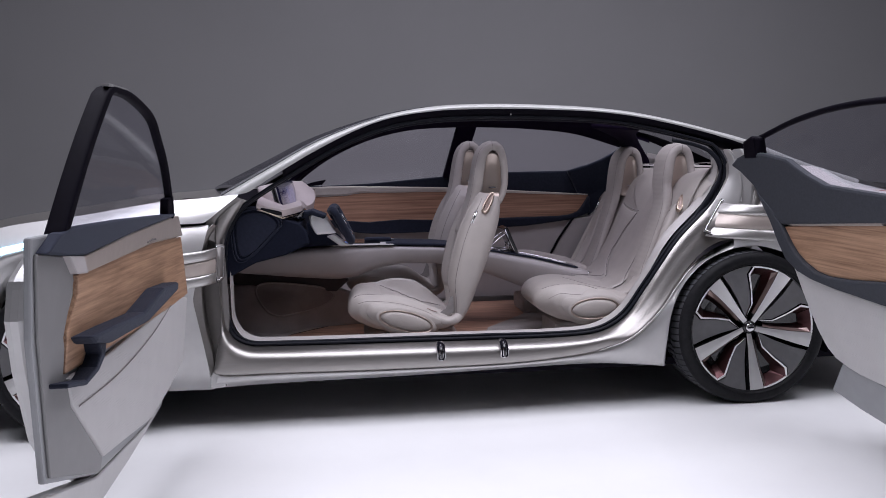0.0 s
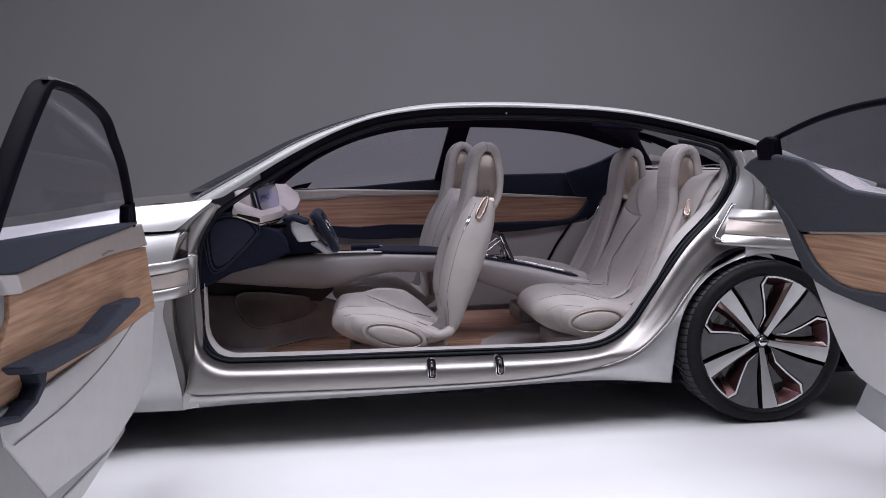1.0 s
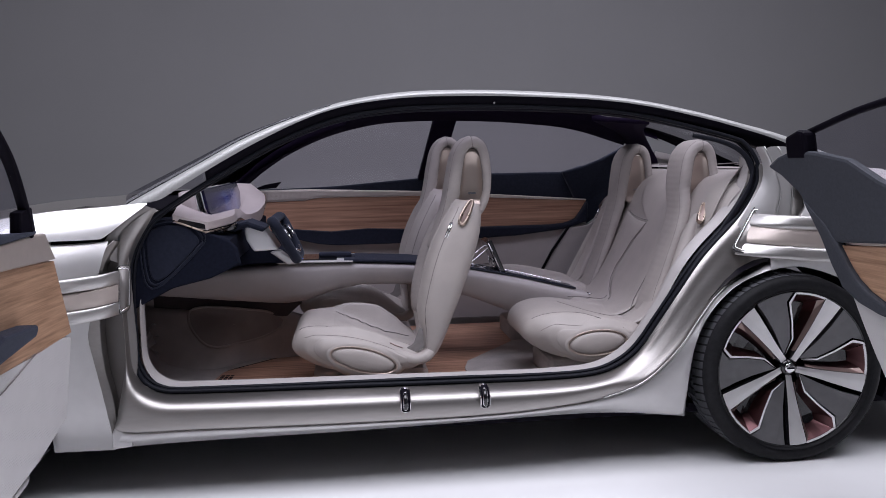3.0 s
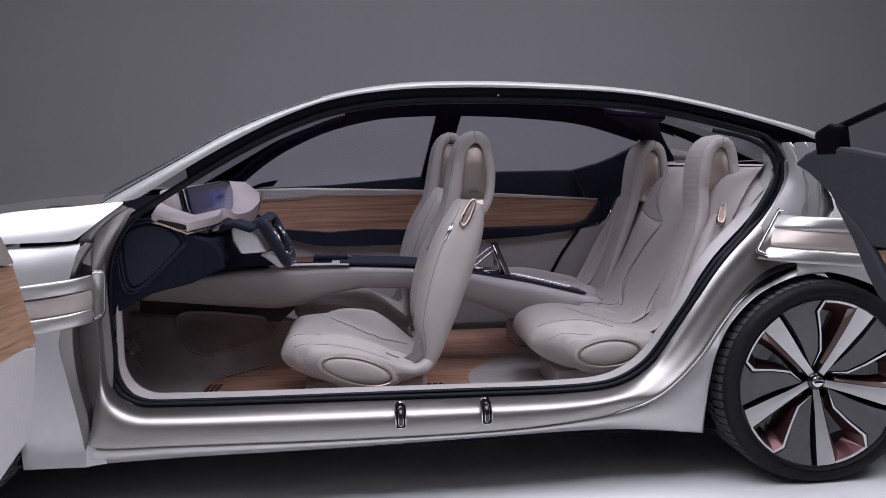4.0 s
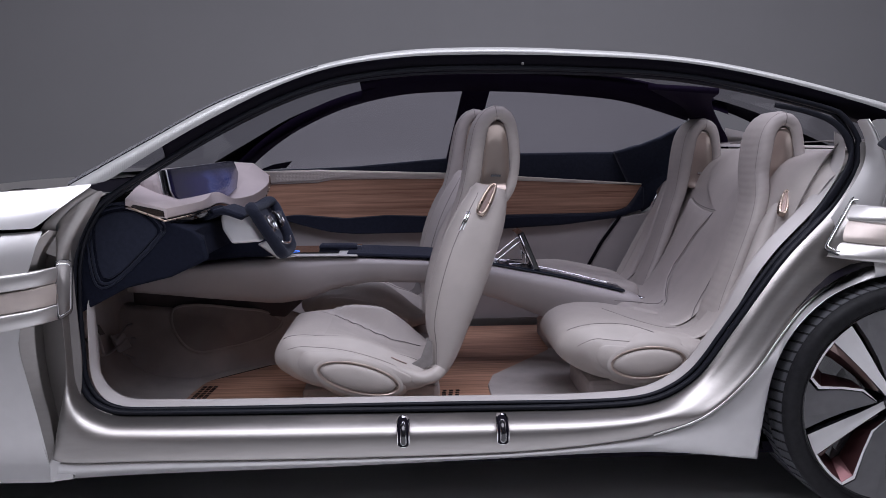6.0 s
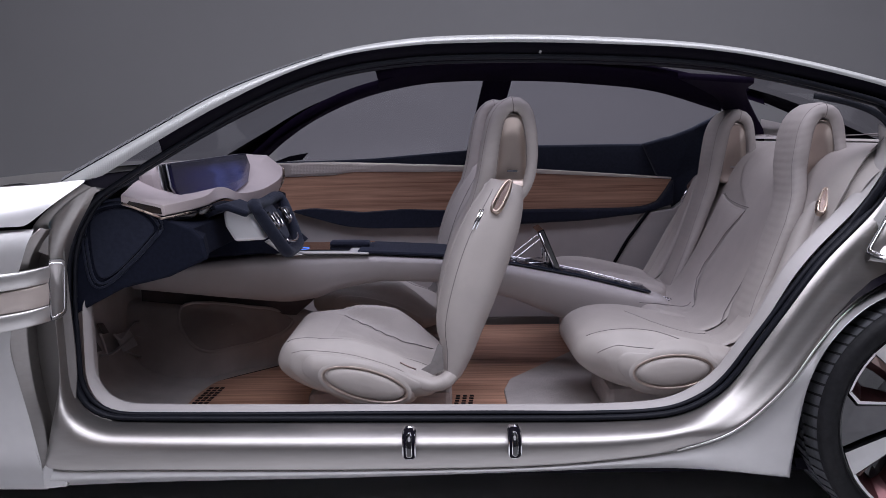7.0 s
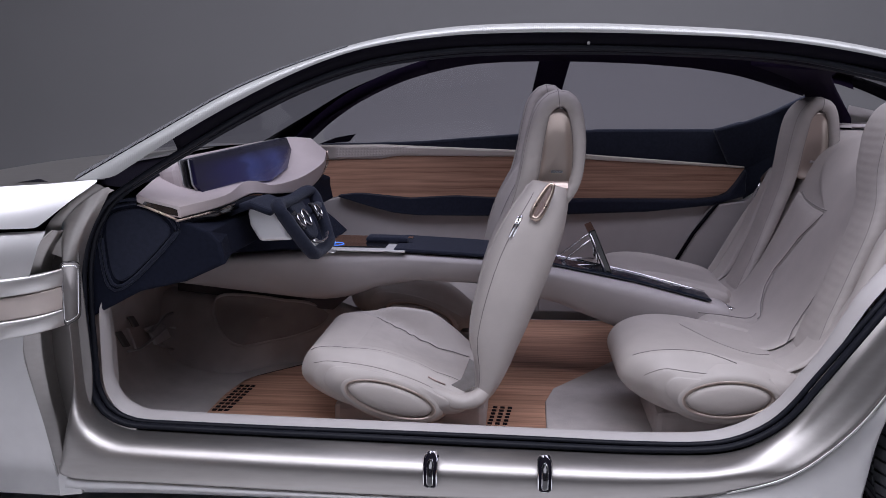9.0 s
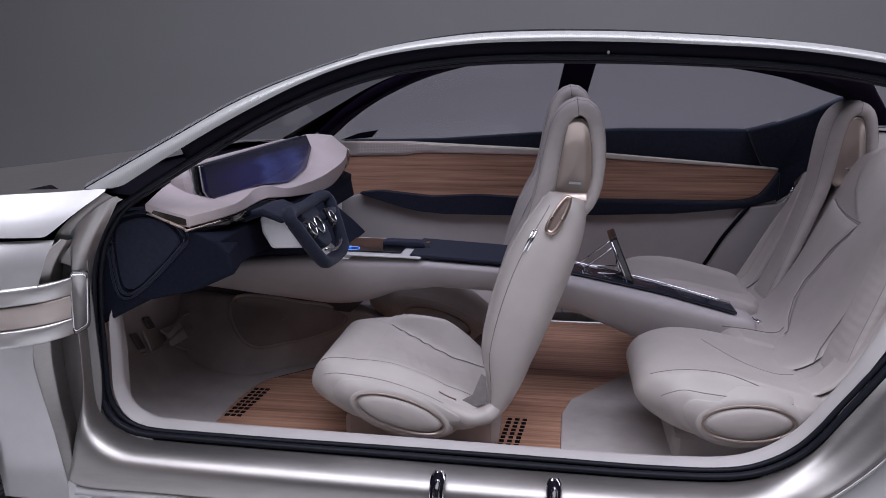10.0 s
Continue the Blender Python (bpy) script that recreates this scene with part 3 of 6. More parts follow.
    part("pillar_top", grid([ta, between(ta, tb, .5, (0, -.006, 0)), tb]), SILVER, car, "brushed silver top of the hinge pillar")
    pb = run([(-.930, .105, .92), (-.925, .100, .80), (-.920, .098, .65), (-.915, .095, .50), (-.925, .080, .38), (-.945, .055, .28), (-.955, .045, .20)], 5)
    # The recess's shade is put into the colour of this face.
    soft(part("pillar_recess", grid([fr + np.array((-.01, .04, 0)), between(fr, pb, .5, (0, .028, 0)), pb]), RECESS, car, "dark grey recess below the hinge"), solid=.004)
    soft(part("sill_end", prism([(-.998, .180), (-.93, .187), (-.93, .246), (-.985, .258), (-.996, .235)], .03, lambda u, v, w: (u, .022 + w, v)), SATIN, car, "", False), bevel=.006)
    part("wing_bulkhead", box((-1.17, .08, .25), (-1.14, WIDE - .08, .93)), BLACK, car, "", False)
    lamp = grid([run([(-1.66, -.024, .845), (-1.9, .02, .80), (-2.1, .14, .74)], 6), run([(-1.72, -.026, .815), (-1.9, .015, .765), (-2.1, .135, .70)], 6)])
    soft(part("headlight", lamp, HEADLAMP, car, "lit blue-white LED headlight strip"), solid=.01, offset=1)
    nose = [[(-2.3 - .08 * math.sin(w), y, .62 - .42 * (1 - math.cos(w))) for w in np.linspace(0, 1.5, 6)] for y in np.linspace(.3, WIDE - .3, 7)]
    part("front_bumper", grid(nose), SATIN, car, "silver front bumper")


def underbody():
    part("belly_pan", box((-2.2, .12, .165), (2.3, WIDE - .12, .20)), BLACK, car, "", False)
    for x in (1.44, -1.55):
        for y0, y1 in ((.04, .45), (WIDE - .45, WIDE - .04)):
            arch = [[(x + .41 * math.cos(w), y, .345 + .41 * math.sin(w)) for w in np.linspace(-.35, math.pi + .35, 22)] for y in (y0, y1)]
            bm = grid(arch)
            part("wheel_arch_liner", bm, BLACK, car)
    # far flank, closed below the belt
    low = far(run([(-1.1, .04, .19), (0, .03, .2), (1.0, .03, .2)], 8))
    top = far(run([(-1.1, .0, .62), (0, -.02, .62), (1.1, .03, .62)], 8))
    part("far_flank", grid([low, between(low, top, .5, (0, .03, 0)), top]), BRIGHT, car)


def seals():
    pts = [tuple(q) for q in (EDGE[::3] + np.array((.0, .012, .008)))]
    roof = [tuple(q) for q in (RAIL_LOW + np.array((0, .03, -.035)))[66:8:-6]]
    front = [(-.80, .135, .99)]
    path = spline(pts[1:-1] + [(1.404, .232, 1.105), (1.372, .245, 1.165), (1.315, .262, 1.203)] + roof[1:] + front, 220, True)
    inner = path.copy()
    mid = path.mean(axis=0)
    for i in range(len(path)):
        d = mid - path[i]
        d[1] = 0
        d /= np.linalg.norm(d)
        inner[i] = path[i] + d * .010 + np.array((0, .018, 0))
    part("door_seal", tube(path, .0085, 8, True, 1.4), SEAL, car, "black rubber door seal")
    part("door_seal", tube(inner, .007, 8, True, 1.3), SEAL, car)


def liner():
    """Pale trim inside the seal, from the footwell round under the sill and up to the rear pillar."""
    a = EDGE[9:] + np.array((.0, .034, .013))
    a[:, 0] += np.interp(np.arange(len(a)), [0, 14, 24, 60, 66, 86], [.028, .02, 0, -.01, -.025, -.03])
    b = a + np.array((0, .045, .020))
    b[:, 0] += np.interp(np.arange(len(a)), [0, 14, 24, 60, 66, 86], [.012, .01, 0, -.01, -.02, -.02])
    c = b + np.array((0, .03, -.03))
    c[:, 0] += np.interp(np.arange(len(a)), [0, 14, 24, 50, 66, 86], [-.02, -.01, 0, 0, .03, .05])
    c[50:, 2] += np.linspace(0, .03, len(c) - 50)
    d = c + np.array((0, .02, -.09))
    soft(part("sill_liner", grid([a, between(a, b, .5, (0, 0, .004)), b, c, d]), LINER, car, "pale grey sill liner"), sub=1)


def hinge(path, z0, z1, parent, slant=0.0, near=0.0, drop=0.0, flare=0.0):
    """A folding metal hinge of three bands; slant and near shift the foot of its inner end."""
    h = empty("door_hinge", parent)
    h["label"] = "ribbed brushed metal door hinge in three bands"
    pth = spline(path, 22)
    cuts = [z0, z0 + (z1 - z0) * .30, z0 + (z1 - z0) * .70, z1]
    for i in range(3):
        lo, hi = cuts[i], cuts[i + 1]
        step = hi - lo
        edge = .020 if i == 0 else .004
        prof = [(lo + .0004, edge), (lo + .0012, .002), (lo + .004, -.002), (lo + step * .35, -.004), (lo + step * .7, -.004), (hi - .005, -.001), (hi - .0012, .002), (hi - .0004, .020 if i == 2 else .006)]
        rows = []
        for z, o in prof:
            f = (z1 - z) / (z1 - z0)
            rows.append([(x + slant * (1 - k / 21) ** 2 * f, y + o + (.005 if i == 1 else 0) - near * (1 - k / 21) ** 2 * f, z - drop * k / 21 - flare * f * k / 21) for k, (x, y) in enumerate(pth)])
        part("hinge_rib", grid(rows), GOLD_SATIN if i == 1 else HINGE, h)
    return h


def hinge_slot(corners, frame_mat, face_mat, wire=.0019, r=.012):
    """Dark slot in the jamb that takes the hinge, with a thin polished frame."""
    c = [Vector(q) for q in corners]
    loop = []
    for i in range(4):
        a, b, d = c[i - 1], c[i], c[(i + 1) % 4]
        u, v = (a - b).normalized() * r, (d - b).normalized() * r
        for k in np.linspace(0, 1, 5):
            loop.append(b + u * (1 - k) ** 2 + v * k ** 2)
    part("slot_frame", tube(loop, wire, 8, True), frame_mat, car, "thin frame of the hinge slot")
    ctr = sum(c, Vector()) / 4
    part("slot_lip", tube([ctr + (q - ctr) * .90 + Vector((0, -.003, 0)) for q in loop], .0024, 8, True), CHROME, car, "polished lip of the hinge slot")
    bm = bmesh.new()
    bm.faces.new([bm.verts.new(q) for q in loop])
    soft(part("hinge_slot", bm, face_mat, car, "recessed face of the hinge slot"), solid=.004)


def latch(x):
    l = empty("sill_latch", car)
    l["label"] = "chrome-framed black door latch on the sill"
    def wrap(u, v, w):
        z = .345 - v * .075
        y = -.004 + np.interp(z, [.262, .285, .305, .322, .332, .345], [-.010, -.024, -.026, -.017, -.002, .03])
        return (x + u, y - w, z)
    def rr(hw, lo, hi, r):
        out = []
        for cx, cy, a in ((hw - r, hi - r * 13, 0), (-hw + r, hi - r * 13, 1), (-hw + r, lo + r * 13, 2), (hw - r, lo + r * 13, 3)):
            for k in range(5):
                w = (a + k / 4) * math.pi / 2
                out.append((cx + r * math.cos(w), cy + r * 13 * math.sin(w)))
        return out
    def shell(hw, lo, hi, r, w, mat, name):
        vs = np.linspace(lo, hi, 12)
        rows = []
        for v in vs:
            e = min(v - lo, hi - v) * .075
            k = hw - r + math.sqrt(max(0, r * r - max(0, r - e) ** 2))
            rows.append([wrap(u * k, v, w if abs(u) < .95 else -.006) for u in (-1, -.9, 0, .9, 1)])
        part(name, grid(rows), mat, l)
    shell(.0185, .0, 1.04, .008, .0025, CHROME, "frame")
    shell(.0162, .035, 1.005, .007, .0035, BLACK, "slot")
    shell(.0088, .12, .92, .005, .0050, CHROME, "inner_frame")
    shell(.0074, .145, .895, .004, .0060, GLOSS, "inner_slot")


def wheel(name, cx, label):
    w = empty(name, car)
    w.location = (cx, -.016, .346)
    w["label"] = label
    prof = [(.290, .02), (.293, -.001), (.303, -.012), (.322, -.015), (.337, -.009), (.346, .006), (.350, .025), (.3495, .1), (.3495, .19), (.346, .225), (.33, .24), (.293, .22)]
    n = 96
    ang = np.linspace(0, 2 * math.pi, n, endpoint=False)

    def turned(p, step=1):
        return grid([[(r * math.cos(a), y, r * math.sin(a)) for a in ang[::step]] for r, y in p], close_cols=True)

    part("tyre", turned(prof), RUBBER, w, "black low-profile tyre")
    part("tyre_bead", turned([(.2985, -.010), (.300, -.0135), (.3015, -.011)]), RUBBER, w)

    def block(bm, a, y0, y1, sh):
        pts = []
        for r in (.348, .3555):
            for y, da in ((y0, 0), (y1, sh)):
                for d in (-.034, .034):
                    rr = r - (.006 if r > .35 and y < .02 else 0)
                    pts.append(bm.verts.new((rr * math.cos(a + da + d), y, rr * math.sin(a + da + d))))
        for f in ((4, 5, 7, 6), (0, 1, 5, 4), (2, 3, 7, 6), (0, 2, 6, 4), (1, 3, 7, 5)):
            bm.faces.new([pts[i] for i in f])
        return bm

    first = part("tread_block", block(bmesh.new(), 0, .012, .085, .03), TREAD_LIT, w, "", False)
    for k in range(1, 72):
        b = new("tread_block", first.data)
        b.parent = w
        b.rotation_euler = (0, 2 * math.pi * k / 72, 0)
    bm = bmesh.new()
    for k in range(72):
        block(bm, 2 * math.pi * k / 72, .095, .145, -.02)
        block(bm, 2 * math.pi * k / 72, .155, .225, -.03)
    tagged(part("inner_tread", bm, TREAD_LIT, w, "", False), kind="stuff")
    part("rim_barrel", turned([(.2935, .012), (.2905, -.001), (.287, .003), (.285, .03), (.27, .16)]), GLOSS, w, "black wheel rim")
    part("brake_disc", turned([(.275, .10), (.06, .09), (.0005, .09)], 2), BLACK, w)

    def face(r):
        """Depth of the dished wheel face."""
        return .046 * max(0.0, 1 - r / .285) ** 1.15

    def pol(r, deg, deep=0.0):
        a = radians(deg)
        return (r * math.cos(a), face(r) + deep, r * math.sin(a))

    def slab(front, thick):
        bm = bmesh.new()
        v = [bm.verts.new(p) for p in front]
        u = [bm.verts.new((p[0], p[1] + thick, p[2])) for p in front]
        bm.faces.new(v)
        for i in range(len(v)):
            j = (i + 1) % len(v)
            bm.faces.new((v[i], u[i], u[j], v[j]))
        return bm

    def strip(a, b):
        return grid([[pol(*p) for p in a], [pol(*p) for p in b]])

    for k in range(5):
        base = 59.0 + 72 * k
        # bright blade in two facets that meet on a ridge
        cw = [(.286, -7.0), (.235, -7.6), (.175, -8.3), (.11, -9.5), (.05, -17), (.026, -32)]
        ccw = [(.286, 6.6), (.235, 6.4), (.175, 6.4), (.11, 7.2), (.05, 11), (.026, 20)]
        mid = [(r, (a + c) / 2 + .6, -.0012) for (r, a), (_, c) in zip(cw, ccw)]
        for side in (cw, ccw):
            s = [(r, base + a) for r, a in side]
            m = [(r, base + a, d) for r, a, d in mid]
            part("spoke_blade", strip(s, m), BRIGHT, w, "bright machined wheel blade", False)
            part("blade_side", strip(s, [(r * .995, a + (-2.5 if side is cw else .5), .045) for r, a in s]), GLOSS if side is cw else AERO, w, "", False)
        # bright kinked outline of the pocket and its thin rim edge
        line = [(.050, 50), (.108, 29.5), (.175, 33.0), (.252, 36.5), (.286, 31.5)]
        inner = [(.056, 44.5), (.110, 26.0), (.1755, 30.8), (.2475, 34.4), (.2815, 30.3)]
        o = [(r, base + a) for r, a in line]
        i = [(r, base + a, .001) for r, a in inner]
        part("pocket_edge", strip(o, i), SHROUD, w, "bright silver edge of a wheel pocket", False)
        part("pocket_edge", strip([(.287, base + a) for a in np.linspace(31.5, 6.5, 7)], [(.2795, base + a, .002) for a in np.linspace(29.5, 7.0, 7)]), SHROUD, w, "", False)
        # champagne bevel along the blade, copper walls and a black floor
        bev = [(.2795, base + 7.2), (.235, base + 7.0), (.175, base + 7.0), (.11, base + 8.6), (.062, base + 14)]
        bevel_in = [(.268, base + 11.0, .016), (.228, base + 10.0, .018), (.172, base + 10.5, .017), (.112, base + 13, .014), (.066, base + 21, .010)]
        part("pocket_bevel", strip(bev, bevel_in), BEVEL, w, "champagne bevel beside the blade", False)
        floor_in = [(.245, base + 15.0, .060), (.215, base + 14.0, .062), (.17, base + 14.5, .058), (.122, base + 16, .05), (.078, base + 24, .04)]
        part("pocket_wall", strip(bevel_in, floor_in), COPPER, w, "dark copper wheel pocket", False)
        wall_in = [(.078, base + 34, .04), (.125, base + 22.0, .05), (.175, base + 25.0, .058), (.222, base + 27, .062), (.245, base + 24, .060)]
        part("pocket_wall", strip(i, wall_in), COPPER, w, "", False)
        part("pocket_wall", strip([(.2795, base + a, .002) for a in (29.5, 22, 14, 7)], [(.245, base + 24, .060), (.248, base + 21, .060), (.248, base + 18, .060), (.245, base + 15, .060)]), COPPER, w, "", False)
        part("pocket_floor", strip(floor_in, wall_in[::-1]), GLOSS, w, "", False)
        # flat dark grey panel that fills the rest
        p = [(.052, 52), (.1095, 31.5), (.176, 34.5), (.253, 38.0), (.287, 33.0)] + [(.287, a) for a in (40, 47, 54, 61.5)] + [(.22, 59), (.15, 56.5), (.09, 55)]
        part("aero_panel", slab([pol(r, base + a, .004) for r, a in p], .03), AERO, w, "dark grey wheel panel", False)
    part("hub", turned([(.033, .05), (.031, .036), (.022, .030)], 4), GLOSS, w)
    part("hub_cap", turned([(.021, .034), (.019, .027), (.016, .0245), (.001, .024)], 4), CHROME, w, "chrome hub cap with a plain bar")
    part("badge_bar", box((-.015, .0205, -.003), (.015, .0245, .003)), BLACK, w)
    return w


side_frame()
cladding()
quarter()
pillar_panel()
upper_body()
front_body()
underbody()
seals()
liner()
hinge([(-.940, .094), (-.958, .052), (-.992, .008), (-1.05, -.025), (-1.12, -.045), (-1.2, -.055)], .640, .792, car, -.008, 0, .025)
hinge([(1.352, .165), (1.39, .095), (1.47, .03), (1.60, -.025), (1.80, -.06)], .765, .914, car, -.105, .07, .018, .028)
hinge_slot([(-.922, .094, .800), (-.956, .066, .803), (-.956, .062, .637), (-.930, .090, .655)], GLOSS, RECESS, .003)
hinge_slot([(1.362, .172, .936), (1.412, .165, .926), (1.285, .075, .768), (1.242, .100, .788)], GLOSS, SILVER, .003)
latch(0.0)
latch(.280)
wheel("rear_wheel", 1.432, "large rear wheel with faceted silver, black and copper blades")
wheel("front_wheel", -1.55, "large front wheel with faceted silver and black blades")
for x, n in ((1.44, "rear_wheel"), (-1.55, "front_wheel")):
    o = empty(n, car)
    o["label"] = "wheel on the far side of the car"
    rows = [[(x + r * math.cos(a), WIDE - y, .35 + r * math.sin(a)) for a in np.linspace(0, 2 * math.pi, 48, endpoint=False)] for r, y in ((.2, .0), (.34, .0), (.35, .03), (.35, .2), (.33, .23))]
    part("tyre", grid(rows, close_cols=True), RUBBER, o)


# ---------------- open doors ----------------
def door_x(y, z):
    return -1.05 + .037 * y + .12 * (z - .75)


def front_door():
    d = empty("front_door", car)
    d["label"] = "open front door with wood inlay, dark armrest and pale lower panel"
    d.matrix_world = Matrix.Translation((-.021, -.214, .0706)) @ Matrix.Scale(.937, 4)

    def lay(off):
        return lambda u, v, w: (door_x(u, v) + off + w, u, v)

    def plate(name, outline, off, depth, mat, n=0, label="", bevel=.006, parent=d, closed=True):
        pts = spline(outline, n, True) if n else outline
        return soft(part(name, prism(pts, depth, lay(off)), mat, parent, label, False), bevel=bevel)

    plate("door_shell", [(-.012, .60), (-.205, .858), (-.30, .942), (-.36, .952), (-1.0, .97), (-1.56, .975), (-1.53, .73), (-1.40, .33), (-.99, .20), (-.45, .19), (-.2, .235), (.0, .31)], -.034, .019, DOOR_GREY, 0, "grey door shell")
    plate("outer_skin", [(-.02, .60), (-.22, .85), (-.32, .93), (-1.38, .945), (-1.50, .87), (-1.505, .772), (-1.45, .634), (-1.33, .42), (-1.2, .29), (-1.0, .18), (-.2, .21), (.0, .30)], -.098, .062, SATIN, 0, "silver outer door skin", .022)
    # window frame: a dark arch
    arch = spline([(-1.428, .955), (-1.338, 1.10), (-1.252, 1.222), (-1.165, 1.325), (-1.130, 1.347), (-1.09, 1.350), (-.94, 1.343), (-.73, 1.297), (-.62, 1.225), (-.515, 1.14), (-.405, 1.0), (-.385, .945)], 60)
    rad = np.interp(np.arange(60), [0, 19, 22, 30, 59], [.020, .018, .010, .010, .009])
    deep = np.interp(np.arange(60), [0, 19, 23, 59], [-.036, -.034, -.016, -.014])
    def arch_ring(i):
        y, z = arch[i]
        t = arch[min(59, i + 1)] - arch[max(0, i - 1)]
        nrm = np.array((-t[1], t[0])) / np.linalg.norm(t)
        out = []
        for a, b in ((1, deep[i]), (1, .006), (.7, .012), (-.7, .012), (-1, .006), (-1, deep[i])):
            yy, zz = y + nrm[0] * rad[i] * a, z + nrm[1] * rad[i] * a
            out.append((door_x(yy, zz) + b, yy, zz))
        return out
    soft(part("window_frame", grid([arch_ring(i) for i in range(60)], close_cols=True, caps=True), BLACK, d, "dark window frame"), bevel=.003)
    plate("window_pane", [(-1.42, .95), (-1.33, 1.10), (-1.245, 1.22), (-1.16, 1.32), (-1.12, 1.343), (-.94, 1.338), (-.735, 1.292), (-.62, 1.22), (-.52, 1.135), (-.42, .96)], -.008, .004, DARKISH, 0, "tinted door window", 0).visible_shadow = False
    plate("frame_tip", [(-1.17, 1.354), (-1.00, 1.356), (-1.00, 1.361), (-1.17, 1.362)], -.01, .02, SHUT, 0, "", .001)
    plate("mirror_patch", [(-.46, .955), (-.36, .955), (-.40, 1.03), (-.47, 1.02)], -.02, .03, BLACK, 0, "", .004)
    plate("top_roll", [(-1.535, .935), (-1.46, .975), (-1.39, .985), (-.98, .980), (-.36, .962), (-.38, .952), (-.90, .930), (-1.285, .904), (-1.40, .916)], -.02, .035, NAVY, 0, "dark suede door top roll", .012)
    plate("trim_band", [(-1.284, .902), (-.90, .929), (-.36, .952), (-.29, .95), (-.20, .865), (-.626, .874), (-1.25, .852)], -.02, .028, GOLD_SATIN, 0, "satin champagne trim band", .006)
    plate("speaker_tab", [(-1.388, .914), (-1.287, .903), (-1.246, .852), (-1.328, .860)], -.02, .032, TRIM, 0, "", .004)
    plate("wood_panel", [(-1.29, .853), (-.67, .880), (-.19, .860), (-.005, .605), (-.30, .592), (-1.19, .595), (-1.34, .60), (-1.34, .71), (-1.28, .80)], -.02, .018, WOOD_Y, 0, "zebrano wood door inlay", .003)
    arm = [(-1.33, .695), (-1.14, .690), (-.86, .676), (-.64, .722), (-.43, .712), (-.44, .680), (-.80, .634), (-1.16, .642), (-1.29, .668)]
    a = plate("armrest", arm, -.005, .065, NAVY, 0, "dark suede armrest", .010)
    plate("pocket_lip", [(-1.22, .655), (-1.15, .645), (-1.16, .60), (-1.20, .572), (-1.29, .556), (-1.43, .585), (-1.433, .599), (-1.30, .574), (-1.225, .590), (-1.195, .62)], -.01, .05, NAVY, 0, "", .006)
    plate("lower_panel", [(-1.32, .585), (-1.01, .575), (-.15, .617), (-.005, .590), (.0, .32), (-.21, .25), (-.44, .205), (-.98, .25), (-1.27, .495)], -.018, .016, PERF, 0, "pale grey perforated lower door panel", .006)
    plate("sill_cover", [(-1.55, .335), (-.98, .19), (-.45, .185), (-.22, .215), (-.24, .19), (-.62, .12), (-1.0, .07), (-1.50, .22)], -.07, .05, SATIN, 0, "silver lower door edge", .008)
    plate("edge_strip", [(-1.545, .935), (-1.33, .905), (-1.30, .84), (-1.35, .70), (-1.27, .495), (-.98, .25), (-.99, .205), (-1.385, .34), (-1.51, .73)], -.015, .008, SHUT, 0, "grey door shut face", .003)
    part("panel_seam", tube([(door_x(y, z) + .001, y, z) for y, z in spline([(-1.23, .483), (-.94, .486), (-.70, .51), (-.50, .545), (-.30, .60)], 20)], .0018, 6), SEAM, d)
    # small pull line on the trim band
    part("pull_groove", tube([(door_x(y, z) + .009, y, z) for y, z in ((-.70, .884), (-.64, .889), (-.60, .887))], .003, 6), SEAM, d)


def rear_x(y, z):
    return 1.40 - .2 * (z - .85)


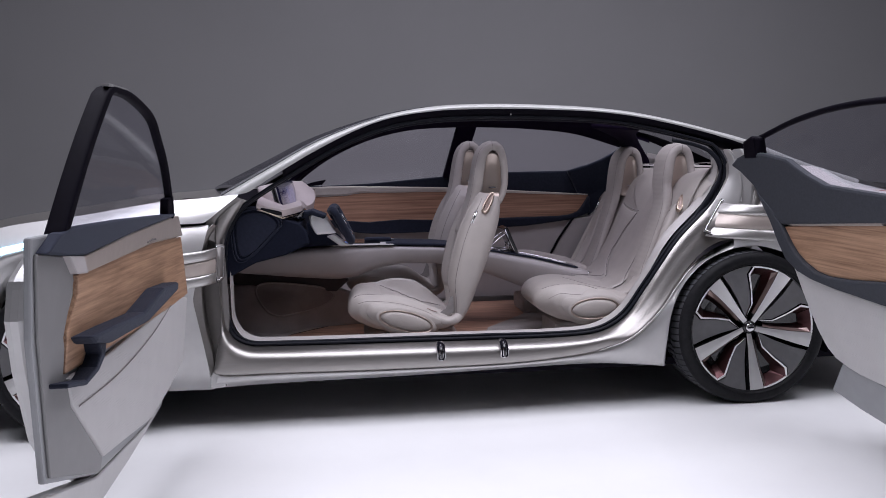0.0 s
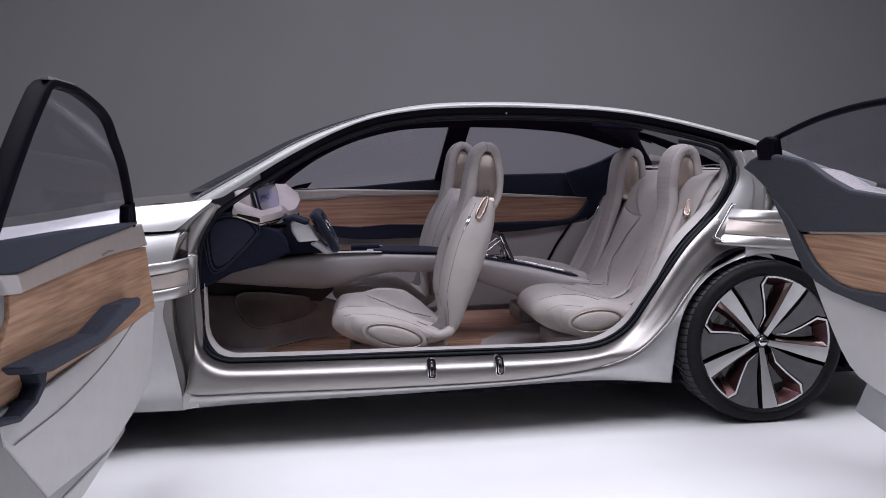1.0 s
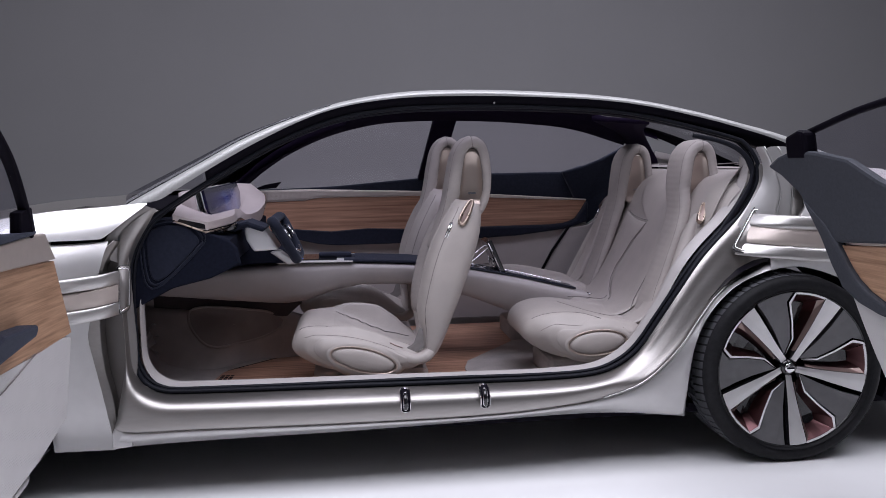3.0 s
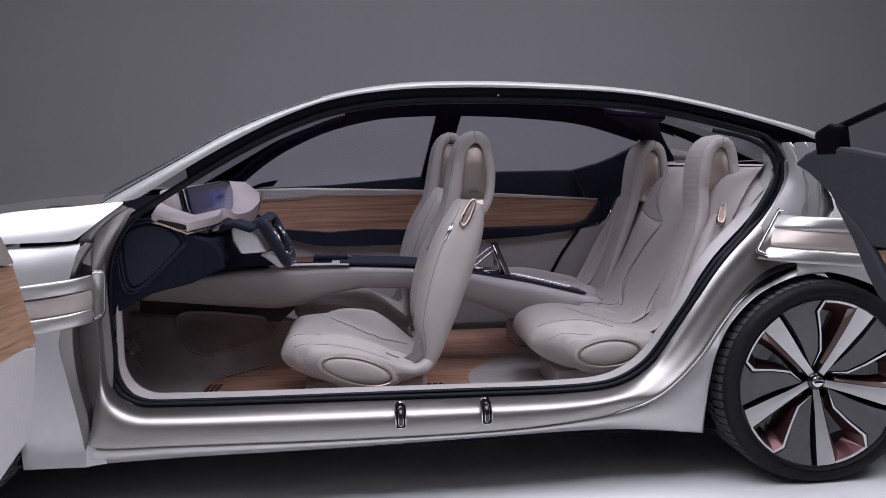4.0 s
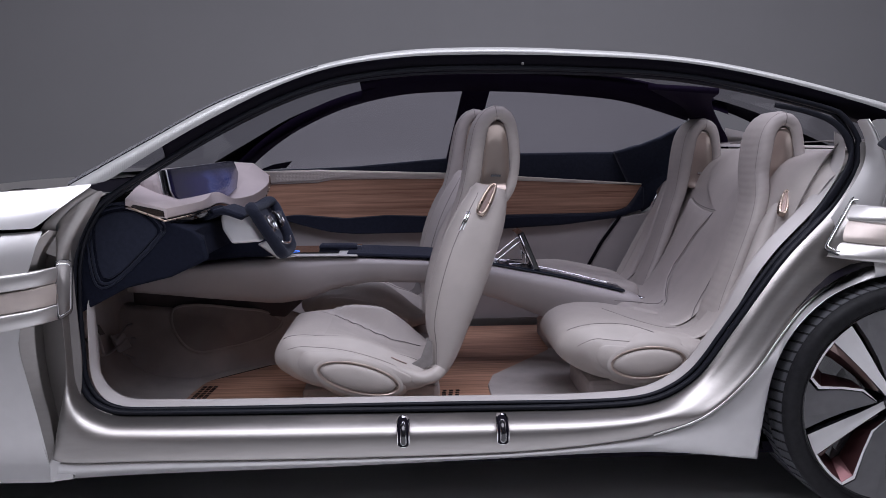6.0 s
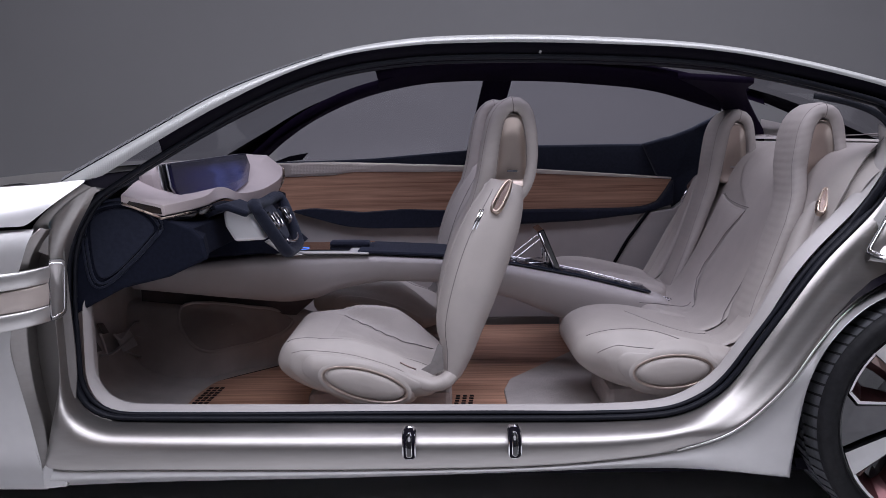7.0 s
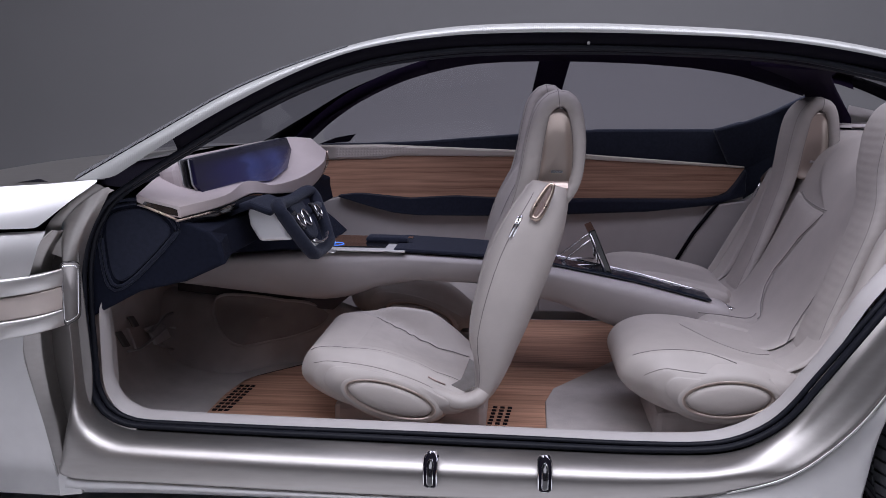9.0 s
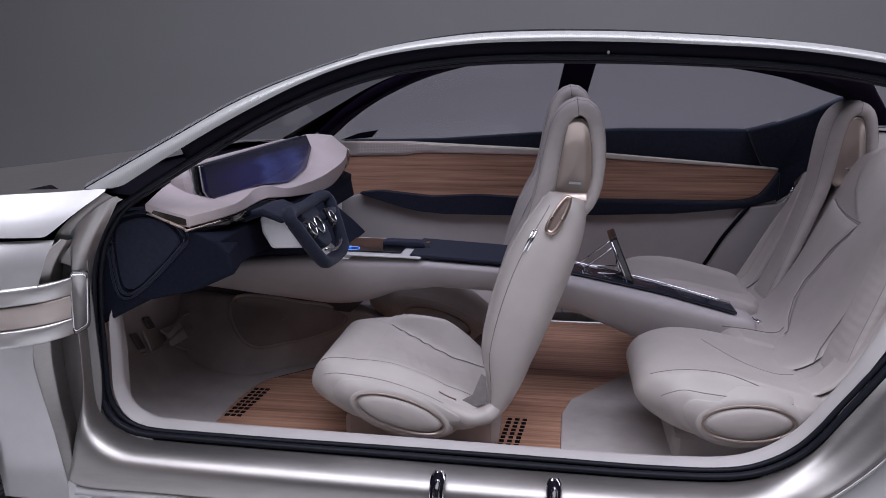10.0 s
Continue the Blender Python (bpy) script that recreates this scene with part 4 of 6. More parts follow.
def rear_door():
    d = empty("rear_door", car)
    d["label"] = "open rear door with dark upper trim, wood inlay and pale lower panel"

    def lay(off):
        return lambda u, v, w: (rear_x(u, v) + off - w, u, v)

    def plate(name, outline, off, depth, mat, n=0, label="", bevel=.006):
        pts = spline(outline, n, True) if n else outline
        return soft(part(name, prism(pts, depth, lay(off)), mat, d, label, False), bevel=bevel)

    plate("door_shell", [(-.02, 1.10), (-.42, 1.082), (-.625, 1.008), (-1.55, .95), (-1.52, .30), (-1.3, .17), (-.62, .20), (-.58, .33), (-.44, .56), (-.34, .78), (-.18, .98)], .12, .105, TRIM, 0, "pale grey rear door shell")
    plate("upper_trim", [(.03, 1.09), (-.05, 1.125), (-.154, 1.148), (-.30, 1.137), (-.45, 1.115), (-.58, 1.055), (-.69, 1.018), (-.83, 1.007), (-1.02, .993), (-1.55, .96), (-1.55, .89), (-.98, .893), (-.34, .846), (-.26, .85), (-.151, 1.0), (-.05, 1.06)], .016, .035, NAVY_LIT, 0, "dark slate upper door trim", .012)
    plate("wood_panel", [(-.335, .838), (-.98, .887), (-1.50, .885), (-1.48, .70), (-.94, .690), (-.75, .672), (-.604, .666), (-.53, .676), (-.459, .703), (-.41, .735), (-.377, .773)], .012, .018, WOOD_Y, 0, "zebrano wood door inlay", .003)
    plate("trim_lip", [(-.37, .856), (-.98, .897), (-.98, .885), (-.40, .845)], .010, .022, GOLD_SATIN, 0, "", .003)
    plate("lower_trim", [(-.17, .985), (-.25, .858), (-.29, .765), (-.33, .70), (-.405, .66), (-.50, .638), (-.63, .624), (-.92, .607), (-1.5, .60), (-1.5, .70), (-.94, .690), (-.75, .672), (-.604, .666), (-.53, .676), (-.459, .703), (-.41, .735), (-.377, .773), (-.335, .842), (-.29, .90)], .014, .040, NAVY_LIT, 0, "dark slate pull trim", .010)
    plate("lower_panel", [(-.335, .70), (-.405, .658), (-.63, .622), (-.92, .604), (-1.5, .60), (-1.48, .27), (-1.2, .275), (-.843, .294), (-.70, .300), (-.618, .312), (-.55, .330), (-.50, .362), (-.455, .42), (-.42, .49), (-.385, .57)], .016, .020, PERF, 0, "pale grey perforated lower door panel", .008)
    plate("sill_cover", [(-.585, .330), (-.66, .312), (-.843, .296), (-1.2, .275), (-1.2, .09), (-.80, .136), (-.647, .152), (-.468, .181), (-.53, .26)], .05, .045, DOOR_GREY, 0, "silver lower door edge", .008)
    plate("corner_cap", [(-.11, 1.11), (-.235, 1.11), (-.24, 1.205), (-.20, 1.212), (-.12, 1.19)], .03, .05, BLACK, 0, "black window corner cap", .012)
    arch = spline([(-.20, 1.205), (-.50, 1.262), (-.81, 1.292), (-1.15, 1.29), (-1.5, 1.25)], 24)
    part("window_frame", tube([(rear_x(y, z) + .03, y, z) for y, z in arch], .012, 8), BLACK, d, "thin black window frame")
    plate("window_pane", [(-.22, 1.08), (-.22, 1.20), (-.50, 1.258), (-.81, 1.288), (-1.15, 1.286), (-1.5, 1.25), (-1.5, .96), (-.625, 1.01), (-.43, 1.08)], .034, .004, DARKISH, 0, "tinted rear door window", 0).visible_shadow = False
    plate("outer_skin", [(.0, 1.10), (-.40, 1.075), (-.62, 1.0), (-1.6, .94), (-1.55, .2), (-.62, .2), (-.40, .7), (-.1, 1.0)], .17, .05, SATIN, 0, "silver outer door skin", .012)


def perforated(name, color=(0.56, 0.545, 0.54), scale=110, depth=0.5):
    m = material(name, color, 0.55, 0, 0.04, 12)
    t = m.node_tree
    b = t.nodes["Principled BSDF"]
    co = t.nodes.new("ShaderNodeTexCoord")
    v = t.nodes.new("ShaderNodeTexVoronoi")
    v.inputs["Scale"].default_value, v.inputs["Randomness"].default_value = scale, 0.0
    t.links.new(co.outputs["Object"], v.inputs["Vector"])
    n = t.nodes.new("ShaderNodeMapRange")
    n.inputs[1].default_value, n.inputs[2].default_value = 0.15, 0.35
    t.links.new(v.outputs["Distance"], n.inputs[0])
    u = t.nodes.new("ShaderNodeBump")
    u.inputs["Strength"].default_value, u.inputs["Distance"].default_value = depth, 0.001
    t.links.new(n.outputs[0], u.inputs["Height"])
    t.links.new(u.outputs[0], b.inputs["Normal"])
    return m


DOOR_GREY = material("grey_door_paint", (0.33, 0.335, 0.345), 0.45, 0.2, 0.05, 20, 0.05, 300)
PERF = perforated("perforated_trim")
# Navy suede lightened for the light falling on the rear door from above.
NAVY_LIT = material("navy_suede_lit", (0.040, 0.044, 0.056), 0.75, 0, 0.2, 90, 0.25, 900)
DARKISH = glass_material("tinted_door_glass", (0.86, 0.86, 0.89), 0.02, 0.25)
front_door()
rear_door()


# ---------------- cabin ----------------

def thing(name, label, category, group=""):
    """A thing of its own that stands in the car."""
    e = empty(name)
    return tagged(e, label, category, group) if group else tagged(e, label, category)


PALE_GOLD = material("pale_champagne_satin", (0.70, 0.62, 0.58), 0.38, 0.3, 0.05, 30)
PERF_FINE = perforated("perforated_champagne", (0.70, 0.62, 0.58), 150, 0.9)
GUSSET = material("grey_gusset_fabric", (0.27, 0.25, 0.245), 0.8, 0, 0.15, 60, 0.2, 500)
THREAD = material("pale_thread", (0.24, 0.22, 0.21), 0.8)
CORE = material("champagne_dish", (0.50, 0.42, 0.37), 0.32, 0.9, rough_var=0.05, scale=20)


def outline_plate(name, pts, to3d, depth, mat, parent, label="", bevel=.004, n=0):
    return soft(part(name, prism(spline(pts, n, True) if n else pts, depth, to3d), mat, parent, label, False), bevel=bevel)


def at_y(y, s=1):
    return lambda u, v, w: (u, y + s * w, v)


def at_z(z, s=1):
    return lambda u, v, w: (u, v, z + s * w)


def cabin_floor():
    part("cabin_floor", box((-1.02, .16, .20), (1.30, 1.64, .236)), BLACK, car, "", False)
    wood = [(-.76, .16), (-.765, .60), (-.74, .76), (-.60, .90), (-.50, 1.0), (-.50, 1.60), (.72, 1.60), (.66, 1.40), (.60, 1.10), (.42, .86), (.33, .74), (.30, .62), (.295, .16)]
    outline_plate("wood_floor", wood, at_z(.237), .012, WOOD_X, car, "zebrano wood cabin floor", .003)
    for x0, x1, y0, y1, nx, ny, lean in ((-.737, -.698, .475, .69, 3, 9, .014), (.122, .168, .36, .565, 3, 9, .02)):
        v = empty("floor_vent", car)
        v["label"] = "three rows of small dark slots in the wood floor"
        first = None
        for i in range(nx):
            for j in range(ny):
                x, y = x0 + (x1 - x0) * i / (nx - 1) + lean * j / (ny - 1), y0 + (y1 - y0) * j / (ny - 1)
                if first is None:
                    first = part("slot", box((-.007, -.0075, -.001), (.007, .0075, .001)), BLACK, v, "", False)
                    hole = first
                else:
                    hole = new("slot", first.data)
                    hole.parent = v
                hole.location = (x, y, .2495)
    # front carpet, rising to the bulkhead, and the rear carpet
    prof = [(-.70, .252), (-.82, .256), (-.95, .275), (-1.05, .34), (-1.10, .46), (-1.12, .72)]
    edge = lambda y: np.interp(y, [.16, .60, .76, .90, 1.0, 1.6], [-.745, -.75, -.725, -.59, -.49, -.49])
    rows = []
    for y in np.linspace(.16, 1.6, 25):
        e = edge(y)
        rows.append([(e, y, .2535)] + [(x if k else min(x, e - .02), y, z) for k, (x, z) in enumerate(prof)])
    soft(part("front_carpet", grid(rows), CARPET, car, "grey velour footwell carpet"), sub=1)
    rear = [(.295, .16), (.30, .62), (.33, .74), (.42, .86), (.60, 1.10), (.66, 1.40), (.72, 1.60), (1.28, 1.60), (1.28, .16)]
    outline_plate("rear_carpet", rear, at_z(.2375), .016, CARPET, car, "grey velour rear carpet", .004)
    # centre tunnel with its pressed pocket
    foot_y = lambda x: float(np.interp(x, [-1.12, -.76, -.68, -.565, -.4, -.05], [.72, .80, .90, .962, 1.0, 1.04]))
    top_y = lambda x: max(.95, foot_y(x) + .03)
    top_z = lambda x: float(np.interp(x, [-1.12, -1.04, -.80, -.47, -.30, -.05], [.505, .495, .470, .448, .385, .262]))

    def wall(x, z, out=0.0):
        k = min(1.0, max(0.0, (z - .25) / (top_z(x) - .25)))
        return (x, foot_y(x) + (top_y(x) - foot_y(x)) * k ** 1.3 - out, z)
    xs = np.linspace(-1.12, -.05, 30)
    rows = [[wall(x, .25 + (top_z(x) - .25) * k) for x in xs] for k in (0, .08, .25, .5, .75, .93, 1.0)]
    rows.append([(x, top_y(x) + .02, top_z(x) + .008) for x in xs])
    rows.append([(x, 1.12, top_z(x) + .010) for x in xs])
    rows.append([(x, 1.24, .25) for x in xs])
    soft(part("centre_tunnel", grid(rows), CARPET, car, "carpeted centre tunnel"), sub=1)
    # Added plate where only shade lies between tunnel and console.
    gap_outline = [(-1.06, .49), (-.80, .465), (-.47, .440), (-.40, .50), (-.46, .545), (-.72, .565), (-1.06, .60)]
    outline_plate("gap_filler", gap_outline, at_y(.99), .10, GAP_SHADE, car, "dark web under the console", .004)
    pocket = spline([(-.90, .470), (-.86, .502), (-.72, .497), (-.56, .466), (-.485, .42), (-.54, .370), (-.66, .345), (-.79, .345), (-.865, .40)], 48, True)
    pm = pocket.mean(axis=0)
    ring = lambda k, out: [wall(pm[0] + (x - pm[0]) * k, pm[1] + (z - pm[1]) * k, out) for x, z in pocket]
    part("tunnel_bead", tube(ring(1.0, .004), .0065, 8, True), CARPET, car)
    # A raised plate; the shade of the recess is in its darker colour.
    part("tunnel_pocket", grid([ring(1.0, .006)] + [ring(k, .010) for k in (.95, .8, .65, .5, .35, .2, .02)], close_cols=True), CARPET_SHADED, car, "darker felt inlay of the centre tunnel")


def pedals():
    p = empty("pedals", car)
    p.matrix_world = Matrix.Translation((-.008, .167, -.0895)) @ Matrix.Scale(1.08, 4)
    p["label"] = "polished metal brake and accelerator pedals"
    at = lambda x0: (lambda u, v, w: (x0 - .5 * (v - .46) - w, u, v))
    soft(part("brake_pedal", prism([(.340, .478), (.372, .472), (.370, .520), (.337, .526)], .010, at(-.95)), RECESS, p, "", False), bevel=.004)
    soft(part("accelerator", prism([(.50, .435), (.605, .430), (.61, .480), (.51, .490)], .012, at(-.95)), PLATE, p, "brushed metal accelerator plate", False), bevel=.004)
    soft(part("pedal_pad", prism([(.437, .510), (.472, .506), (.470, .540), (.440, .544)], .010, at(-.95)), RECESS, p, "", False), bevel=.004)
    for run_, r in (([(-.95, .335, .468), (-.95, .42, .452), (-.95, .50, .455), (-.95, .60, .462)], .0045), ([(-.95, .345, .535), (-.95, .37, .49), (-.95, .385, .455)], .0045),
                    ([(-.95, .45, .505), (-.95, .50, .480), (-.95, .60, .505), (-.95, .655, .500)], .0045), ([(-.94, .61, .462), (-.93, .67, .440), (-.92, .715, .420)], .0035),
                    ([(-.94, .52, .430), (-.93, .565, .405), (-.92, .60, .388)], .0035)):
        part("pedal_bar", tube(spline(run_, 10), r, 6), BRIGHT, p)


FRONT_CUSHION = {
    "middle": [(-.402, .440), (-.390, .495), (-.348, .532), (-.268, .548), (-.165, .541), (-.068, .515), (.015, .473), (.078, .424), (.095, .388), (.04, .352), (-.10, .338), (-.25, .356), (-.352, .395)],
    "roll": [(-.398, .440), (-.386, .490), (-.344, .525), (-.262, .541), (-.16, .535), (-.065, .511), (.013, .470), (.072, .422), (.085, .388), (.03, .352), (-.10, .338), (-.25, .356), (-.350, .395)],
    "flank": [(-.378, .448), (-.365, .485), (-.322, .505), (-.24, .504), (-.145, .487), (-.05, .456), (.025, .418), (.075, .392), (.07, .370), (.02, .356), (-.10, .352), (-.25, .376), (-.338, .412)]}
REAR_CUSHION = {
    "middle": [(-.435, .475), (-.425, .525), (-.385, .554), (-.315, .566), (-.225, .562), (-.125, .542), (-.045, .524), (.015, .512), (.05, .485), (.03, .415), (-.12, .378), (-.27, .385), (-.375, .422)],
    "roll": [(-.432, .478), (-.420, .525), (-.375, .556), (-.300, .568), (-.215, .565), (-.125, .547), (-.045, .527), (.012, .508), (.04, .480), (.02, .420), (-.12, .382), (-.27, .388), (-.372, .425)],
    "flank": [(-.405, .480), (-.395, .512), (-.350, .530), (-.275, .527), (-.195, .521), (-.115, .517), (-.045, .505), (.005, .486), (.005, .458), (-.05, .427), (-.15, .404), (-.265, .404), (-.352, .434)]}


def inner_line(x):
    """Where the seam on the console side runs, as a share of the half width."""
    return float(np.interp(x, [-.25, -.19, -.10, -.03, .06], [.70, .62, .53, .47, .43]))


def bucket(x, o):
    """Rise of the front cushion's top; o runs from -1 at the console to 1 at the door."""
    low = float(np.interp(x, [-.38, -.34, -.27, -.17, -.095, -.016, .062, .09], [0, -.010, -.026, -.025, -.032, -.036, -.012, 0]))
    panel = float(np.interp(x, [-.36, -.30, -.25, -.19, -.10, -.03, .06, .09], [0, -.012, -.030, -.052, -.070, -.068, -.030, 0]))
    crest = float(np.interp(x, [-.36, -.266, -.155, -.065, .008, .044], [-.001, .002, .014, .026, .010, 0]))
    k = -inner_line(x)
    return float(np.interp(o, [-1, -.82, min(k - .10, -.70), k, -.1, .3, .66, .85, 1], [0, crest, crest * .9, panel, panel, panel * .35 + low * .65, low, low * .55, 0]))


def seat(name, dx, cy, dz, hc, label, lean=0.0, raised=0.0):
    """cy: middle of the cushion; hc: middle of the headrest."""
    s = thing(name, label, "car seat", "rear seats" if dx > .5 else "front seats")
    near = -1 if cy < .85 else 1
    rear = dx > .5
    head_z, dz = dz, dz + raised
    lines = {k: spline(v, 72, True) for k, v in (REAR_CUSHION if rear else FRONT_CUSHION).items()}
    mid = np.array((-.16, .44))
    half = list(np.linspace(0, .64, 17)) + [.66, .68, .70, .72, .75, .78, .81, .84, .87, .90, .93, .955, .98, .993, 1.0]
    vs = [-v for v in half[:0:-1]] + half
    rows = []
    for v in vs:
        w = abs(v)
        k = 1 - .22 * smoothstep(.90, 1.0, w) ** 2.2
        roll, out = smoothstep(.64, .80, w), smoothstep(.72, .95, w)
        if rear and v * near < 0:
            out, k = out * .3, 1 - (1 - k) * .4
        r = []
        for j, (a, b, c) in enumerate(zip(lines["middle"], lines["roll"], lines["flank"])):
            q = (a * (1 - roll) + b * roll) * (1 - out) + c * out
            q = mid + (q - mid) * k
            # front corners round off in plan, the panel sags a little, seams sink in
            q[0] += .030 * smoothstep(.55, 1.0, w) ** 2 * smoothstep(-.25, -.40, q[0]) if not rear else .055 * smoothstep(.45, 1.0, w) ** 2 * smoothstep(-.25, -.43, q[0])
            top = smoothstep(.40, .46, q[1])
            q[1] -= .004 * (1 - smoothstep(.35, .66, w)) * top * smoothstep(-.36, -.22, q[0])
            if not rear:
                # the panel is sunk, the door side cut low for getting in, the console side raised
                u = j * 13 / 72
                q[1] += bucket(q[0], v * near) * smoothstep(.4, 1.5, u) * (1 - smoothstep(6.7, 7.5, u))
            d = mid - q
            seam_v = .68 if v * near > 0 or rear else inner_line(q[0])
            line = max(0, 1 - abs(w - seam_v) / .035) * smoothstep(-.40, -.34, q[0]) * (1 - rear)
            q = q + d / np.linalg.norm(d) * (.004 if v * near > 0 else .001) * line * top
            r.append((q[0] + dx, cy + v * .247, q[1] + dz))
        rows.append(r)
    cushion = part("cushion", grid(rows, close_cols=True, caps=True), LEATHER, s, "pale grey leather seat cushion")

    def top_line(pts, off=.0006):
        """Points of the cushion's top: x, and the share of the half width towards the door."""
        return drape([cushion], [(x + dx, cy + near * o * .247, 1.0) for x, o in spline(pts, 40)], off, True)

    if not rear:
        part("seam", tube(top_line([(x, .68) for x in (-.372, -.29, -.17, -.09, -.01, .075)]), .0014, 5), SEAM, s)
        part("seam", tube(top_line([(x, -inner_line(x)) for x in (-.24, -.19, -.14, -.10, -.06, -.03, .02, .06)], .0022), .0016, 5), SEAM, s)
        part("seam", tube(top_line([(-.352, .86), (-.33, .91), (-.29, .935), (-.15, .945), (-.05, .945), (.02, .94)]), .0010, 5), THREAD, s)
        # woven panel let in between the seams
        rows = []
        for f in np.linspace(0, 1, 15):
            line = [(x, .655 + (-inner_line(x) + .03 - .655) * f) for x in np.linspace(-.245, .075, 22)]
            rows.append(drape([cushion], [(x + dx, cy + near * o * .247, 1.0) for x, o in line], .0012 if 0 < f < 1 else -.001, True))
        if len({len(r) for r in rows}) == 1:
            part("seat_panel", grid(rows), QUILT, s, "ribbed woven seat panel")
    else:
        part("seam", tube(top_line([(-.40, .66), (-.36, .70), (-.30, .72), (-.22, .73), (-.13, .80)]), .0012, 5), SEAM, s)
        part("seam", tube(top_line([(-.375, .86), (-.34, .91), (-.29, .935), (-.12, .945), (-.05, .93)]), .0010, 5), THREAD, s)
        if near < 0:
            part("seam", tube(top_line([(-.225, -.445), (-.16, -.01), (-.094, .20), (-.04, .20), (.003, .11)]), .0010, 5), THREAD, s)
    # oval side cap with metal ring, both sides
    ox, oz, oa, ob_, slope = (-.160, .455, .113, .046, .04) if rear else (-.136, .402, .120, .043, -.24)
    for sy in (-1, 1):
        yy = cy + sy * .257

        def oval(k, y, grow=0.0):
            return [(dx + ox + (k * oa + grow) * math.cos(a), y, dz + oz + (k * ob_ + grow) * math.sin(a) + slope * k * oa * math.cos(a)) for a in np.linspace(0, 2 * math.pi, 48, endpoint=False)]
        part("cap_bed", grid([oval(1.0, yy - sy * .050, .040), oval(1.0, yy - sy * .016, .024), oval(1.0, yy - sy * .006, .012), oval(1.0, yy - sy * .006, .006)], close_cols=True), LEATHER, s)
        part("cap_ring", grid([oval(1.0, yy - sy * .012, .008), oval(1.0, yy - sy * .004, .0065), oval(1.0, yy - sy * .005, .003), oval(1.0, yy - sy * .010, -.003), oval(1.0, yy - sy * .020, -.005)], close_cols=True), CORE, s, "champagne metal ring")
        part("side_cap", grid([oval(.96, yy - sy * .020), oval(.94, yy - sy * .010), oval(.88, yy - sy * .004), oval(.70, yy + sy * .001), oval(.40, yy + sy * .004), oval(.01, yy + sy * .005)], close_cols=True), LEATHER, s, "oval leather side cap")
        if not rear:
            # the flank sweeps on as a narrow arm and rises into the seat back
            arm = run([(-.16, .432, .036), (-.06, .418, .032), (.01, .400, .024), (.055, .389, .020), (.085, .391, .021), (.108, .402, .022), (.126, .420, .020), (.136, .440, .016)], 5)
            rr = []
            for q in range(len(arm)):
                a, b = arm[max(0, q - 1)], arm[min(len(arm) - 1, q + 1)]
                t = Vector((b[0] - a[0], 0, b[1] - a[1])).normalized()
                up = Vector((-t.z, 0, t.x))
                yc = cy + sy * np.interp(q, [0, 14, 24, 30, 35], [.210, .213, .200, .180, .150])
                ring = []
                for e in np.linspace(0, 2 * math.pi, 24, endpoint=False):
                    cu, cv = math.cos(e), math.sin(e)
                    ring.append(Vector((arm[q][0] + dx, yc, arm[q][1] + dz)) + up * (arm[q][2] * math.copysign(abs(cu) ** .75, cu)) + Vector((0, .033 * math.copysign(abs(cv) ** .75, cv), 0)))
                rr.append(ring)
            part("back_arm", grid(rr, close_cols=True, caps=True), LEATHER, s, "leather arm between cushion and seat back")
            if sy == near:
                soft(part("side_gusset", prism([(.0, .414), (.04, .398), (.095, .43), (.092, .50), (.079, .508), (.056, .448)], .004, lambda u, v, w: (u + dx, cy + sy * (.200 - w), v + dz)), GUSSET, s, "grey gusset between cushion and back", False), bevel=.001)
                part("belt_slit", tube(drape([cushion], [(x + dx, cy + sy * .205, .45 + dz) for x in np.linspace(-.035, .012, 6)], .0015, True), .0022, 6), BEVEL, s, "small metal lip of the belt slit")
    head_x, dz = dx + lean + (0 if rear else .011), head_z
    if not rear:
        spine = [(.086, .372, .020, .206), (.122, .412, .034, .214), (.139, .485, .058, .220), (.147, .560, .080, .224), (.174, .66, .092, .224), (.212, .77, .096, .214), (.252, .865, .088, .194), (.279, .930, .072, .165), (.292, .975, .056, .122)]
        last = len(spine) - 1
        fine = run([(a, b, c) for a, b, c, d in spine], 3)
        wide = np.interp(np.linspace(0, last, len(fine)), range(last + 1), [q[3] for q in spine])
        cs = np.interp(np.linspace(0, last, len(fine)), [0, 4, 7, 8], [cy, cy, hc - .01, hc])
        rows = []
        for i in range(len(fine)):
            a, b = fine[max(0, i - 1)], fine[min(len(fine) - 1, i + 1)]
            t = Vector((b[0] - a[0], 0, b[1] - a[1])).normalized()
            front = Vector((-t.z, 0, t.x))
            r = []
            for w in np.linspace(0, 2 * math.pi, 72, endpoint=False):
                cu, cv = math.cos(w), math.sin(w)
                u = math.copysign(abs(cu) ** .64, cu)
                v = math.copysign(abs(cv) ** .64, cv)
                d = fine[i][2] * u
                if u > 0:
                    d -= .034 * (1 - smoothstep(.35, .66, abs(v))) * smoothstep(3, 9, i) * (1 - smoothstep(20, 23, i))
                q = Vector((fine[i][0], cs[i], fine[i][1])) + front * d + Vector((0, 1, 0)) * (v * wide[i])
                r.append((q.x + dx, q.y, q.z + dz))
            rows.append(r)
        part("backrest", grid(rows, close_cols=True, caps=True), LEATHER, s, "pale grey leather seat back shell")
        g2 = np.array(rows)

        def lift2(i, j, k=.003):
            c = g2[i].mean(axis=0)
            d = g2[i][j] - c
            return g2[i][j] + d / np.linalg.norm(d) * k
        for j in (13, 59):
            part("seam", tube([lift2(i, j, .0003) for i in range(2, 23)], .0012, 6), SEAM, s)
        panel = [[lift2(i, j % 72, .004) for j in range(-6, 7)] for i in range(7, 24)]
